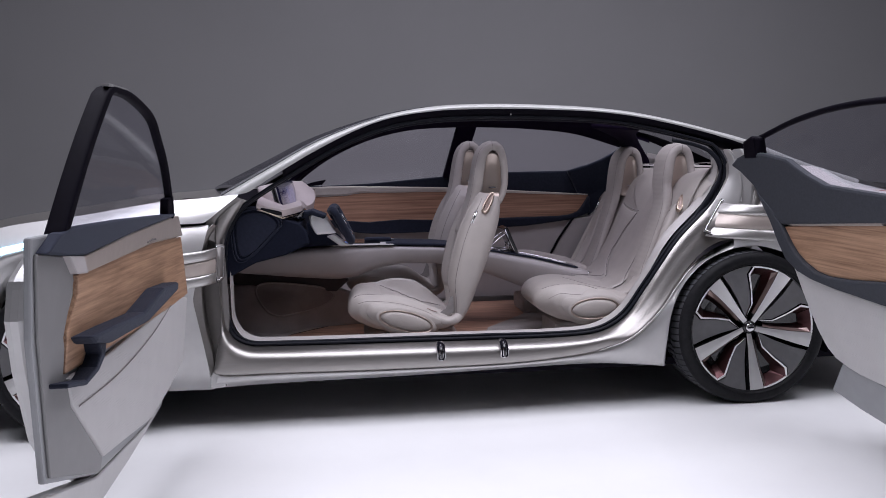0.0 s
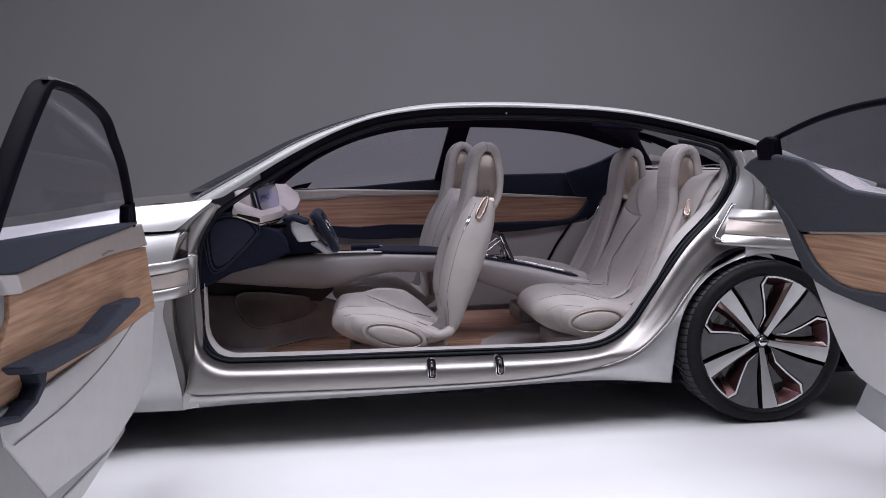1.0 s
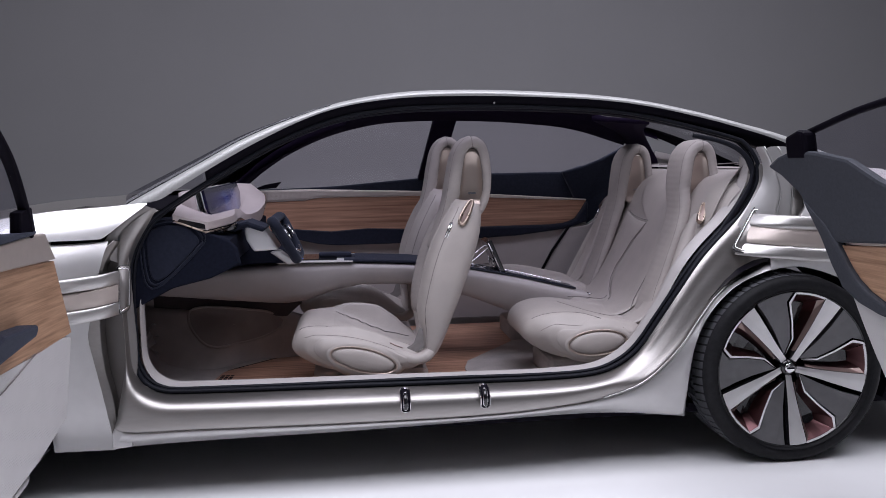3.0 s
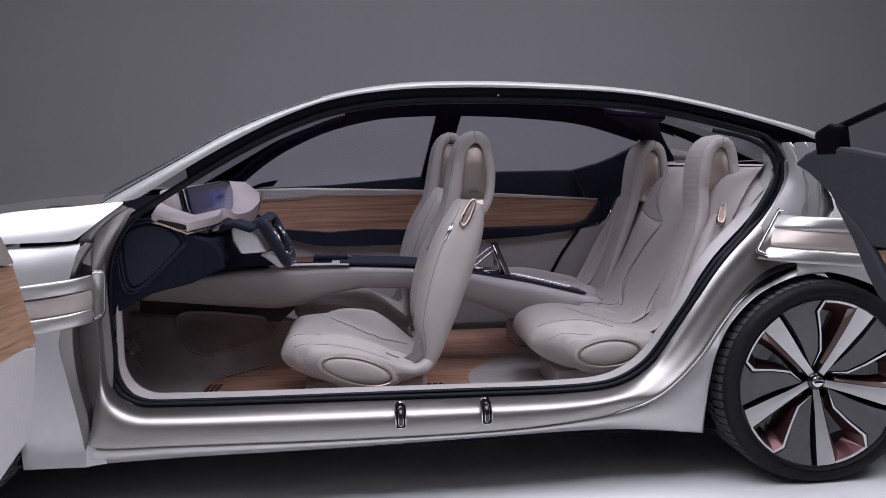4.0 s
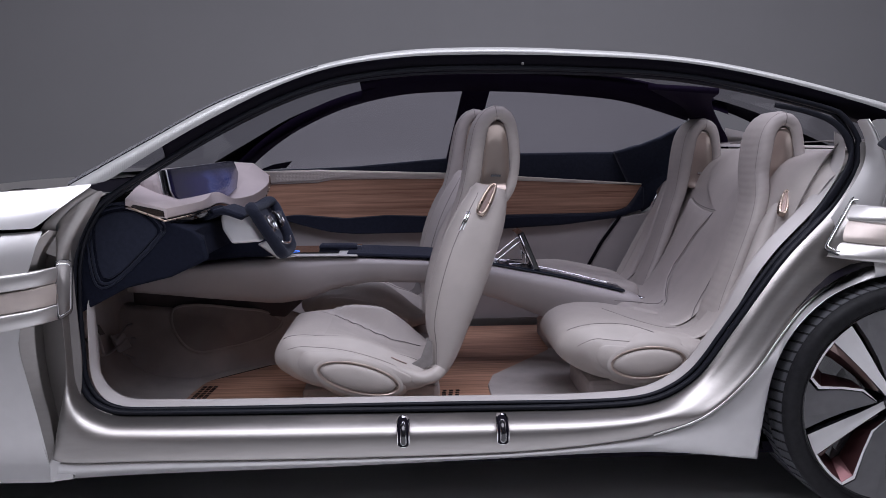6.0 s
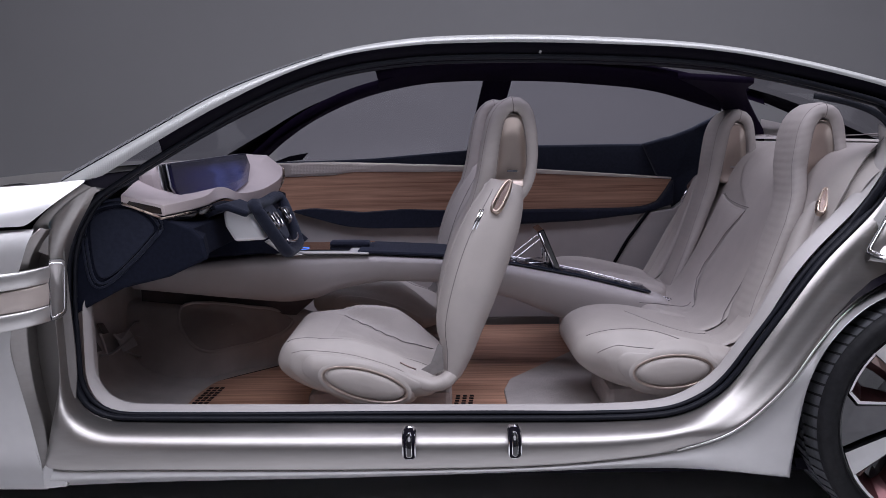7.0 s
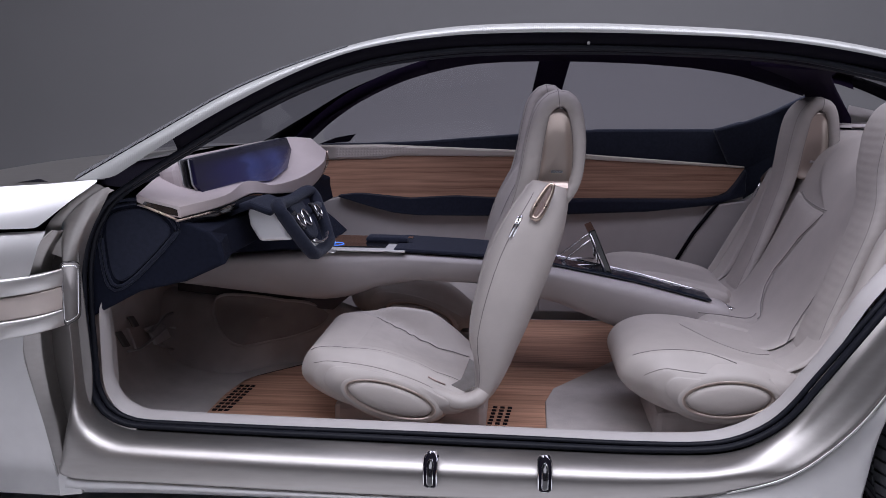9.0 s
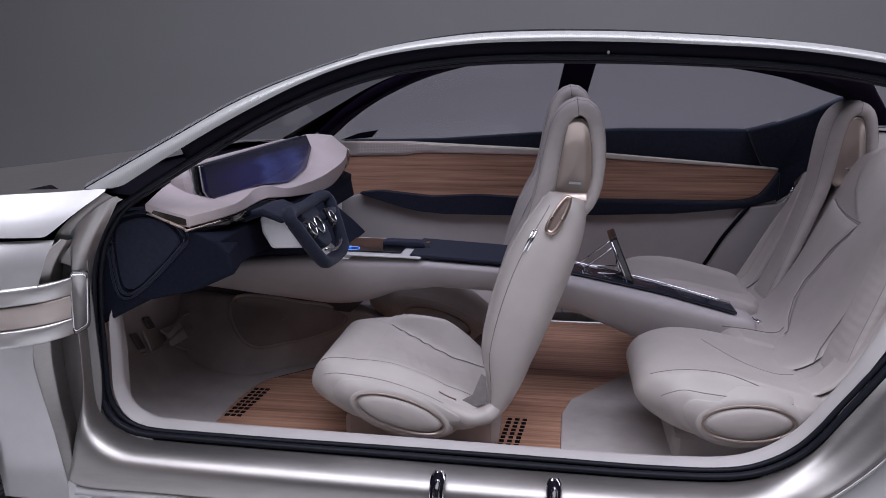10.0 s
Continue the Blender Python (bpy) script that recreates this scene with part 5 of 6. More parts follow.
        soft(part("back_panel", grid(panel), QUILT, s, "ribbed woven back panel"), solid=.008)
    # headrest: a padded loop round a metal core
    if dx < .5:
        start, n = [(.155, .78), (.192, .88), (.222, .98)], 44
        ends = [0, 13, 22, 36, 43], [.085, .095, .088, .093, .095], [.030, .031, .027, .020, .018]
    else:
        # the woven strip of the rear seat runs up into its headrest in one piece
        d0 = .99 - head_x
        start = [(X - head_x, Z - dz) for X, Z in ((.975, .425), (1.020, .495), (1.072 - .1 * d0, .60), (1.128 - .4 * d0, .72), (1.174 - .7 * d0, .83), (1.206 - .9 * d0, .92))]
        n = 72
        ends = [0, 12, 22, 34, 44, 51, 64, 71], [.112, .088, .082, .086, .095, .088, .093, .095], [.014, .020, .026, .030, .031, .027, .020, .018]
    loop = spline(start + [(.240, 1.09), (.260, 1.170), (.300, 1.208), (.342, 1.188), (.361, 1.10), (.359, 1.01), (.342, .955), (.312, .915)], n)
    rows = []
    for i, (x, z) in enumerate(loop):
        a, b = loop[max(0, i - 1)], loop[min(n - 1, i + 1)]
        t = (b - a) / np.linalg.norm(b - a)
        nrm = np.array((-t[1], t[0]))
        hw, thick = np.interp(i, ends[0], ends[1]), np.interp(i, ends[0], ends[2])
        yc = hc if dx < .5 else (np.interp(z + dz, [.425, .60, .72, .83, .92, 1.0, 1.09], [.405, .452, .468, .482, .515, .56, hc]) if cy < .85 else np.interp(i, [0, 34], [cy - .01, hc]))
        r = []
        for w in np.linspace(0, 2 * math.pi, 24, endpoint=False):
            cu, cv = math.cos(w), math.sin(w)
            u, v = math.copysign(abs(cu) ** .62, cu), math.copysign(abs(cv) ** .62, cv)
            q = (x, z) + nrm * thick * u
            r.append((q[0] + head_x, yc + hw * v, q[1] + dz))
        rows.append(r)
    part("headrest", grid(rows, close_cols=True, caps=True), QUILT, s, "looped leather headrest" if dx < .5 else "looped headrest running down into the woven back strip")
    g3 = np.array(rows)
    peak = int(np.argmax(loop[:, 1]))
    part("seam", tube(g3[peak][13:24], .0012, 6), SEAM, s)
    for j in (15, 21):
        part("seam", tube(g3[3:n - 6, j], .0009, 5), THREAD, s)
    # hollow metal core: thin bright edge round a dished face
    core = spline([(.243, .955), (.247, 1.05), (.261, 1.146), (.298, 1.180), (.333, 1.160), (.345, 1.06), (.343, .955), (.30, .945)], 48, True)
    cm = np.array((.297, 1.045))
    for sy in (-1, 1):
        rr = []
        for k, off in ((1.0, .058), (1.0, .070), (.985, .074), (.90, .072), (.80, .066), (.50, .063), (.02, .062)):
            rr.append([(cm[0] + (x - cm[0]) * k + head_x, hc + sy * off, cm[1] + (z - cm[1]) * k + dz) for x, z in core])
        part("headrest_core", grid(rr, close_cols=True), CORE, s, "champagne metal headrest core")
        foot = [[(x + head_x + .010 * e, hc + sy * (.062 + .016 * e + f), z + dz) for x in np.linspace(.236, .345, 8)] for z, e, f in ((.980, 0, .007), (.972, 0, .010), (.964, .2, .015), (.956, .3, .020))]
        if dx < .5:
            soft(part("core_foot", grid(foot), CORE, s, "bright champagne core foot"), solid=.004)
        part("maker_mark", prism([(.285, 1.004), (.318, 1.003), (.318, 1.010), (.287, 1.011)], .003, lambda u, v, w: (u + head_x, hc + sy * (.0645 + w), v + dz)), CHROME, s, "small plain light bar", False)
    # belt guide: a flat metal loop let into the shoulder
    y0 = hc + near * .125
    if rear:
        gc, gv, ga, gb = Vector((.230 + head_x, y0 + near * (.132 if near < 0 else .070), .940 + dz)), Vector((.52, -.75 * near, .92)), .050, .0135
    else:
        gc, gv, ga, gb = Vector((.262 + head_x, hc + near * .186, .938 + dz)), Vector((.55, -.36 * near, 1.0)), .056, .0165
    gv.normalize()
    gn = (Vector((-.15, near * .95, .2)) - gv * gv.dot(Vector((-.15, near * .95, .2)))).normalized()
    gu = gv.cross(gn)

    def ring(k, off):
        o = []
        for a in np.linspace(0, 2 * math.pi, 30, endpoint=False):
            u = gb * k * math.copysign(abs(math.cos(a)) ** .7, math.cos(a)) * (1 - .25 * math.sin(a))
            v = ga * (1 - (1 - k) * .30) * math.copysign(abs(math.sin(a)) ** .8, math.sin(a))
            o.append(gc + gu * u + gv * v + gn * off)
        return o
    part("belt_guide", grid([ring(1.05, -.010), ring(1.12, .004), ring(.95, .009), ring(.50, .008), ring(.42, .002), ring(.40, -.008)], close_cols=True), GOLD, s, "champagne metal belt guide loop")
    part("guide_slot", grid([ring(.45, .004), ring(.02, .004)], close_cols=True), BEVEL, s, "dark slot of the belt guide")
    for k in (0, 1):
        part("belt_tongue", tube([(.207 - .008 * k + head_x, y0 + near * ((.078 if rear else .072) + .004 * k), .902 + dz), (.184 - .010 * k + head_x, y0 + near * ((.090 if rear else .086) + .004 * k), .845 + dz)], .004, 6, flat=.6), CHROME, s, "small chrome belt tongue")
    if not rear:
        soft(part("pedestal", box((-.33, cy - .10, .245), (.12, cy + .17, .33)), TRIM, s, "pale seat pedestal", False), bevel=.02)
    else:
        soft(part("pedestal", box((.60, cy - .13, .245), (1.05, cy + .17, .34)), CARPET, s, "", False), bevel=.02)
    return s


# front line of the rear seat back, running on into the shelf: (x, z)
BACK_LINE = run([(.84, .500), (.925, .499), (.985, .520), (1.037, .578), (1.09, .67), (1.135, .77), (1.175, .86), (1.212, .945), (1.250, 1.01), (1.31, 1.068), (1.40, 1.098), (1.52, 1.10), (1.80, 1.085)], 5)


def rear_bench():
    """One smooth wall behind the rear seats that runs on into the shelf, with its pads."""
    b = thing("rear_bench", "pale leather rear seat back wall with shelf behind", "car seat", "rear seats")
    L = np.array(BACK_LINE)
    tan = np.gradient(L, axis=0)
    tan /= np.linalg.norm(tan, axis=1)[:, None]
    nrm = np.stack([-tan[:, 1], tan[:, 0]], 1)

    def at(i, y, h):
        i = min(max(i, 0), len(L) - 1)
        k = int(i)
        f = i - k
        k2 = min(k + 1, len(L) - 1)
        p = L[k] * (1 - f) + L[k2] * f + (nrm[k] * (1 - f) + nrm[k2] * f) * h
        return (p[0], y, p[1])

    ys = [.245, .26, .30, .36, .44, .55, .70, .87, 1.04, 1.2, 1.34, 1.44, 1.54]
    rows = [[at(i, y, -.026 - .05 * smoothstep(.30, .245, y)) for i in range(len(L))] for y in ys]
    soft(part("back_wall", grid(rows), LEATHER, b, "smooth leather rear wall and shelf"), sub=1)

    def pad(name, i0, i1, lo, hi, h, mat, label="", n=26, m=9):
        """Pillow on the wall between two lines, with rounded borders."""
        ff = [0, .006] + list(np.linspace(.02, .98, n)) + [.994, 1]
        vv = [0, .012, .05] + list(np.linspace(.12, .88, m)) + [.95, .988, 1]
        rows = []
        for v in vv:
            end = i1(v) if callable(i1) else i1
            e = 0 if v in (0, 1) else min(1.0, (min(v, 1 - v) / .05)) ** .5
            r = []
            for k, q in enumerate(ff):
                i = i0 + (end - i0) * q
                f = 0 if k in (0, len(ff) - 1) else min(1.0, min(i - i0, end - i) / 1.2) ** .5
                a, c = lo(i), hi(i)
                r.append(at(i, a + (c - a) * v, -.021 + ((h(i) if callable(h) else h) + .021) * min(e, f)))
            rows.append(r)
        return part(name, grid(rows), mat, b, label)

    fi = lambda a, c: (lambda i: float(np.interp(i, a, c)))
    # near seat: outer pad and middle panel; the seam between the two seats
    FOLD_I, FOLD_Y = [4, 8, 10, 12, 15, 18, 21.5, 24, 26.5, 29], [.74, .745, .76, .85, .925, .948, .918, .895, .85, .812]
    pad("outer_pad", 2, 28, fi([2, 28], [.29, .37]), fi([2, 20, 28], [.40, .462, .478]), fi([2, 9, 18, 28], [-.020, -.012, -.010, -.030]), LEATHER, "pale leather outer pad")
    pad("middle_pad", 1, 60, fi([2, 8, 20, 37, 60], [.48, .50, .52, .60, .66]), fi(FOLD_I + [30.5, 33, 38, 60], FOLD_Y + [.86, .98, 1.05, 1.12]), -.013, LEATHER, "pale leather middle panel")
    part("seam", tube([at(i, float(np.interp(i, FOLD_I, FOLD_Y)) + .002, -.012) for i in np.linspace(9, 29, 40)], .0018, 5), SEAM, b)
    part("seam", tube([at(i, float(np.interp(i, [9, 12, 15, 20, 24, 28, 31, 34], [.46, .525, .545, .550, .556, .568, .590, .62])), float(np.interp(i, [9, 12, 30, 34], [-.008, -.010, -.004, .0]))) for i in np.linspace(9.5, 31, 40)], .0016, 5), SEAM, b)
    part("seam", tube([(x, y, z) for x, y, z in spline([(.79, .745, .523), (.86, .742, .518), (.93, .745, .508), (.962, .757, .508), (.985, .79, .512)], 20)], .0016, 5), SEAM, b)
    part("seam", tube(spline([(1.185, .80, .850), (1.184, .87, .851), (1.187, .96, .857), (1.191, 1.03, .866), (1.196, 1.075, .880)], 16), .0016, 5), SEAM, b)
    # far seat
    pad("inner_pad", 4, lambda v: float(np.interp(v, [0, .4, .75, 1], [29.2, 29.4, 30.2, 31.4])), fi(FOLD_I, [y + .005 for y in FOLD_Y]), fi([4, 20, 37], [1.12, 1.130, 1.126]), fi([4, 30, 37], [-.013, -.011, -.006]), LEATHER, "pale leather inner pad with pointed shoulder")
    pad("outer_pad", 5, 35, fi([5, 35], [1.335, 1.32]), fi([5, 20, 35], [1.45, 1.43, 1.38]), fi([5, 9, 15, 30, 35], [-.02, -.018, .006, .032, .034]), LEATHER, "pale leather outer pad")
    for y0, y1, y2 in ((.275, .315, .395), (1.50, 1.475, 1.40)):
        line = run([(.96, y0, .38), (1.045, y0, .535), (1.125, y1, .70), (1.175, y1 * .6 + y2 * .4, .80), (1.215, y1 * .4 + y2 * .6, .875), (1.232, y1 * .3 + y2 * .7, .905)], 5)
        rows = []
        for k, p in enumerate(line):
            a, c = line[max(0, k - 1)], line[min(len(line) - 1, k + 1)]
            t = Vector(c - a).normalized()
            u = Vector((0, 1, 0)).cross(t).normalized()
            w = t.cross(u)
            rad = (.033 if y0 < .9 else .040) * min(1.0, ((k + .3) / 3.0)) ** .5 * min(1.0, ((len(line) - 1 - k) + .4) / 9.0) ** .5
            rows.append([tuple(Vector(p) + u * (rad * .9 * math.cos(q)) + w * (rad * math.sin(q))) for q in np.linspace(0, 2 * math.pi, 20, endpoint=False)])
        part("side_bolster", grid(rows, close_cols=True, caps=True), LEATHER, b, "long rounded leather side bolster")
    for x, y in ((.905, .855), (.92, 1.055)):
        part("belt_buckle", tube([(x - .02, y + .030, .519), (x - .005, y + .034, .519), (x + .022, y - .026, .516), (x + .006, y - .032, .516)], .0024, 6, True), CHROME, b, "small chrome belt buckle")
        part("belt_slot", tube([(x - .012, y + .030, .517), (x + .013, y - .028, .514)], .004, 6, flat=.5), BLACK, b, "dark belt slot")
    soft(part("bench_base", prism([(.76, .26), (.76, .45), (.80, .508), (.84, .514), (.88, .505), (.93, .490), (1.25, .46), (1.25, .26)], .46, at_y(.64)), LEATHER, b, "", False), bevel=.045, segments=5)
    # sunk panels of the shelf behind the headrests
    for yc in (.50, 1.30):
        o = [(.0, -.13), (.02, -.14), (.16, -.11), (.17, -.09), (.17, .09), (.16, .11), (.02, .14), (.0, .13)]
        part("shelf_seam", tube([(1.38 + u, yc + v, 1.104 if u > .05 else 1.098) for u, v in o], .0025, 6), SEAM, b)
    for s in (0, 1):
        m = (lambda p: p) if not s else (lambda p: (p[0], WIDE - p[1], p[2]))
        a = [(.86, .235, .36), (1.0, .235, .48), (1.12, .245, .665), (1.265, .262, .96), (1.35, .268, 1.082), (1.42, .275, 1.10), (1.8, .28, 1.09)]
        c = [(.92, .255, .38), (1.05, .255, .52), (1.15, .262, .69), (1.29, .28, .975), (1.37, .285, 1.09), (1.44, .29, 1.104), (1.8, .30, 1.094)]
        d = [(.97, .285, .40), (1.09, .285, .555), (1.18, .29, .71), (1.31, .31, .985), (1.39, .32, 1.078), (1.45, .33, 1.085), (1.8, .34, 1.075)]
        rr = [run([m(q) for q in r], 5) for r in (a, c, d)]
        soft(part("side_trim", grid(rr), TRIM, b, "pale rear pillar trim"), sub=1)
    band = spline([(1.128, .150, .690), (1.150, .160, .722), (1.235, .185, .838), (1.345, .205, .985), (1.374, .215, 1.05), (1.366, .225, 1.11), (1.325, .238, 1.160), (1.25, .247, 1.192), (1.15, .252, 1.214)], 44)
    part("pillar_band", tube(band, np.interp(np.arange(44), [0, 2, 6, 22, 30, 43], [.010, .017, .018, .014, .010, .008]), 8, flat=.6), SEAL, b, "dark band inside the rear door seal")


def console():
    c = thing("centre_console", "long pale floating centre console with dark top", "console")
    xs = np.linspace(-1.0, .90, 42)
    top = np.interp(xs, [-1.0, -.78, -.57, -.46, -.2, .10, .35, .60, .88, 1.0], [.640, .690, .712, .715, .712, .696, .655, .604, .531, .500])
    bot = np.interp(xs, [-1.0, -.70, -.46, -.36, -.25, -.12, .08, .34, .53, .70, .88], [.588, .555, .533, .545, .585, .607, .600, .535, .455, .38, .36])
    rows = []
    for x, a, b in zip(xs, top, bot):
        hw, cyc = np.interp(x, [-1.0, -.5, .1, .6, .90], [.13, .16, .155, .125, .085]), .86
        r = []
        for w in np.linspace(0, 2 * math.pi, 28, endpoint=False):
            u, v = math.copysign(abs(math.cos(w)) ** .42, math.cos(w)), math.copysign(abs(math.sin(w)) ** .42, math.sin(w))
            taper = 1 - .22 * (1 - v) / 2
            r.append((x, cyc + hw * u * taper, (a + b) / 2 + (a - b) / 2 * v))
        rows.append(r)
    part("console_body", grid(rows, close_cols=True, caps=True), TRIM, c, "pale grey console body")
    tz = lambda x: float(np.interp(x, xs, top))
    def strip(name, x0, x1, y0, y1, h, mat, label="", lift=.003, taper=0.0, bevel=.004):
        rr = []
        for x in np.linspace(x0, x1, 12):
            k = (x - x0) / (x1 - x0) * taper
            rr.append([(x, y0 + k, tz(x) + lift), (x, y0 + k, tz(x) + lift + h), (x, y1 - k, tz(x) + lift + h), (x, y1 - k, tz(x) + lift)])
        return soft(part(name, grid(rr, close_cols=True, caps=True), mat, c, label, False), bevel=bevel)
    strip("control_plate", -.48, -.16, .708, .985, .006, PLATE, "silver control plate")
    strip("control_well", -.45, -.23, .745, .955, .004, GLOSS, "gloss black control panel", .010)
    strip("armrest_pad", -.20, .16, .725, .995, .012, NAVY, "dark suede armrest pad", .002, 0, .006)
    strip("selector_grip", -.31, -.165, .825, .89, .022, NAVY, "dark selector grip", .010, 0, .009)
    strip("selector_tip", -.168, -.150, .84, .875, .016, CHROME, "", .014)
    for k, (x, y) in enumerate(((-.435, .750), (-.428, .768), (-.420, .786))):
        strip("lit_button", x, x + .014, y, y + .012, .003, ICON if k else TAIL, "lit control button", .015, 0, .001)
    ell = [(-.40 + .024 * math.cos(a), .778 + .026 * math.sin(a)) for a in np.linspace(0, 2 * math.pi, 26, endpoint=False)]
    part("lit_ring", tube([(x, y, tz(x) + .014) for x, y in ell], .0016, 6, True), ICON, c, "glowing blue control ring")
    # rear strip with polished edges
    strip("rear_strip", .16, .845, .775, .93, .010, NAVY_GLOSS, "gloss dark rear console strip", .003, .025)
    for y in (.928,):
        part("strip_edge", tube([(x, y - .025 * (x - .16) / .685, tz(x) + .013) for x in np.linspace(.16, .84, 16)], .0045, 6), CHROME, c)
    return c


NAVY_GLOSS = material("navy_lacquer", (0.012, 0.016, 0.03), 0.22, 0, coat=0.3)


def tablet():
    t = thing("rear_tablet", "slim rear touch tablet on a folded polished metal stand", "tablet")
    soft(part("tablet_body", prism([(.815, .0), (.985, .0), (.985, .168), (.815, .168)], .026, lambda u, v, w: (.50 - .38 * v + w * .9, u - .0, .619 + .90 * v + w * .4)), GLOSS, t, "dark glass tablet", False), bevel=.004)
    for y in (.806, .994):
        part("tablet_edge", tube([(.507, y, .616), (.507 - .064, y, .616 + .152)], .0032, 8), CHROME, t)
    for y in (.845, .955):
        part("stand_leg", tube(spline([(.350, y, .662), (.375, y, .682), (.452, y, .742), (.462, y, .735), (.472, y, .662), (.462, y, .655), (.36, y, .655)], 28, True), .0032, 6, True, .7), CHROME, t)


def dashboard():
    d = thing("dashboard", "dark dashboard with pale rose top and wide screen", "dashboard")
    prof = [(-.965, .62), (-.945, .90), (-.89, .950), (-.78, .948), (-.66, .895), (-.60, .872), (-.570, .842), (-.560, .785), (-.67, .735), (-.80, .705)]
    rows = []
    for k, y in enumerate((.168, .174, .30, .55, .85, 1.2, 1.56, 1.60)):
        s = .96 if k in (0, 7) else 1.0
        pull = .0 if y < .2 else .03
        rows.append([(-.83 + (x + .83) * s - pull * (z < .85), y, .84 + (z - .84) * s) for x, z in prof])
    soft(part("dash_body", grid(rows, close_cols=True, caps=True), NAVY_SHADED, d, "dark suede dashboard body", False), bevel=.012)
    hexa = spline([(-.874, .900), (-.81, .930), (-.745, .922), (-.702, .876), (-.725, .838), (-.815, .752), (-.862, .738), (-.878, .80)], 44, True)
    outline_plate("dash_end", hexa, at_y(.1695, -1), .008, NAVY, d, "dark hexagonal dash end panel", .004)
    for k, r in ((1.14, .0045), (1.26, .0035)):
        part("end_bead", tube([(-.79 + (x + .79) * k, .167, .838 + (z - .838) * k) for x, z in hexa], r, 6, True), NAVY, d)
    foot = [(-.86, .70), (-.55, .722), (-.425, .722), (-.47, .765), (-.56, .84), (-.86, .86)]
    soft(part("dash_foot", prism(foot, .40, at_y(.69)), NAVY_SHADED, d, "dark suede foot of the dashboard over the console", False), bevel=.008)
    # pale top slab: far edge, fold under the screen, front edge, lower edge
    back = run([(-.785, .160, .968), (-.79, .30, 1.0), (-.82, .506, 1.0), (-.82, .613, 1.0), (-.82, .753, .995), (-.82, 1.025, .99), (-.80, 1.22, 1.01), (-.75, 1.38, 1.050), (-.72, 1.50, 1.046)], 4)
    fold = run([(-.735, .160, .953), (-.69, .30, .953), (-.685, .506, .948), (-.685, .613, .944), (-.685, .753, .932), (-.68, 1.025, .912), (-.68, 1.22, .938), (-.672, 1.38, 1.005), (-.665, 1.50, 1.043)], 4)
    lead = run([(-.670, .160, .937), (-.600, .30, .950), (-.618, .506, .964), (-.612, .613, .956), (-.600, .753, .929), (-.590, 1.025, .924), (-.585, 1.22, .935), (-.585, 1.40, .955), (-.598, 1.50, .988)], 4)
    low = run([(-.670, .160, .909), (-.604, .30, .921), (-.60, .506, .928), (-.60, .613, .918), (-.60, .753, .900), (-.60, 1.025, .873), (-.60, 1.22, .866), (-.595, 1.36, .890), (-.602, 1.50, .930)], 4)
    deep = back.copy()
    deep[:, 2] -= np.interp(back[:, 1], [.16, .30], [.028, .06])
    rows = [back, between(back, fold, .04), between(back, fold, .96), fold, between(fold, lead, .05), between(fold, lead, .95), between(fold, lead, .99), lead,
            between(lead, low, .06), between(lead, low, .9), low, between(low, deep, .05), deep]
    part("dash_top", grid(rows, close_rows=True), ROSE, d, "pale rose leather dash top")
    # vent let into the near end, with its metal lip
    outline_plate("slab_end", [(-.786, .968), (-.735, .953), (-.670, .937), (-.668, .908), (-.700, .912), (-.786, .940)], at_y(.1625, -1), .004, ROSE, d, "", .001)
    outline_plate("slab_end", [(-.72, 1.046), (-.665, 1.043), (-.598, .988), (-.602, .930), (-.72, .96)], at_y(1.499), .004, ROSE, d, "", .001)
    vent = [(-.771, .943), (-.764, .951), (-.690, .934), (-.677, .929), (-.676, .913), (-.702, .917)]
    outline_plate("air_vent", vent, at_y(.1590, -1), .002, GLOSS, d, "dark air vent slot under the dash top", .001)
    lip = run([(-.785, .158, .946), (-.690, .156, .908), (-.666, .158, .903), (-.602, .298, .915), (-.598, .40, .920)], 5)
    part("vent_lip", tube(lip, .0034, 6), GOLD, d, "champagne vent lip")
    front = run([(-.664, .170, .908), (-.600, .300, .921), (-.596, .50, .926), (-.596, .613, .916)], 5)
    part("front_vent", grid([front, front + np.array((.003, 0, -.020)), front + np.array((-.03, 0, -.022))]), GLOSS, d, "dark slot along the dash edge")
    part("wing_edge", tube(run([(-.596, 1.502, .99), (-.592, 1.495, .955), (-.598, 1.49, .925), (-.60, 1.40, .895)], 4), .0045, 6), GOLD, d, "champagne edge of the dash wing")
    # wide screen standing on it
    scr = [(.352, 1.046), (1.312, 1.056), (1.335, 1.005), (1.215, .943), (.98, .919), (.684, .946), (.36, .950), (.334, .975)]
    lean = lambda o: (lambda u, v, w: (-.69 - .25 * (v - .955) + o - w, u, v))
    soft(part("screen", prism(scr, .012, lean(.004)), SCREEN, d, "wide violet display screen", False), bevel=.003)
    for i, off in enumerate((-.006, -.016, -.026)):
        soft(part("screen_layer", prism([(.348 - .007 * i, 1.044), (1.300, 1.054), (1.325, 1.0), (1.20, .94), (.98, .918), (.684, .944), (.352 - .007 * i, .950), (.328 - .007 * i, .976)], .005, lean(off)), BRIGHT if i % 2 == 0 else GLOSS, d, "", False), bevel=.002)
    soft(part("screen_hood", prism([(.305, 1.0), (.312, 1.030), (.335, 1.042), (1.25, 1.046), (1.30, 1.0), (1.20, .93), (.30, .935)], .06, lean(-.030)), ROSE, d, "pale rose screen housing", False), bevel=.016)
    return d


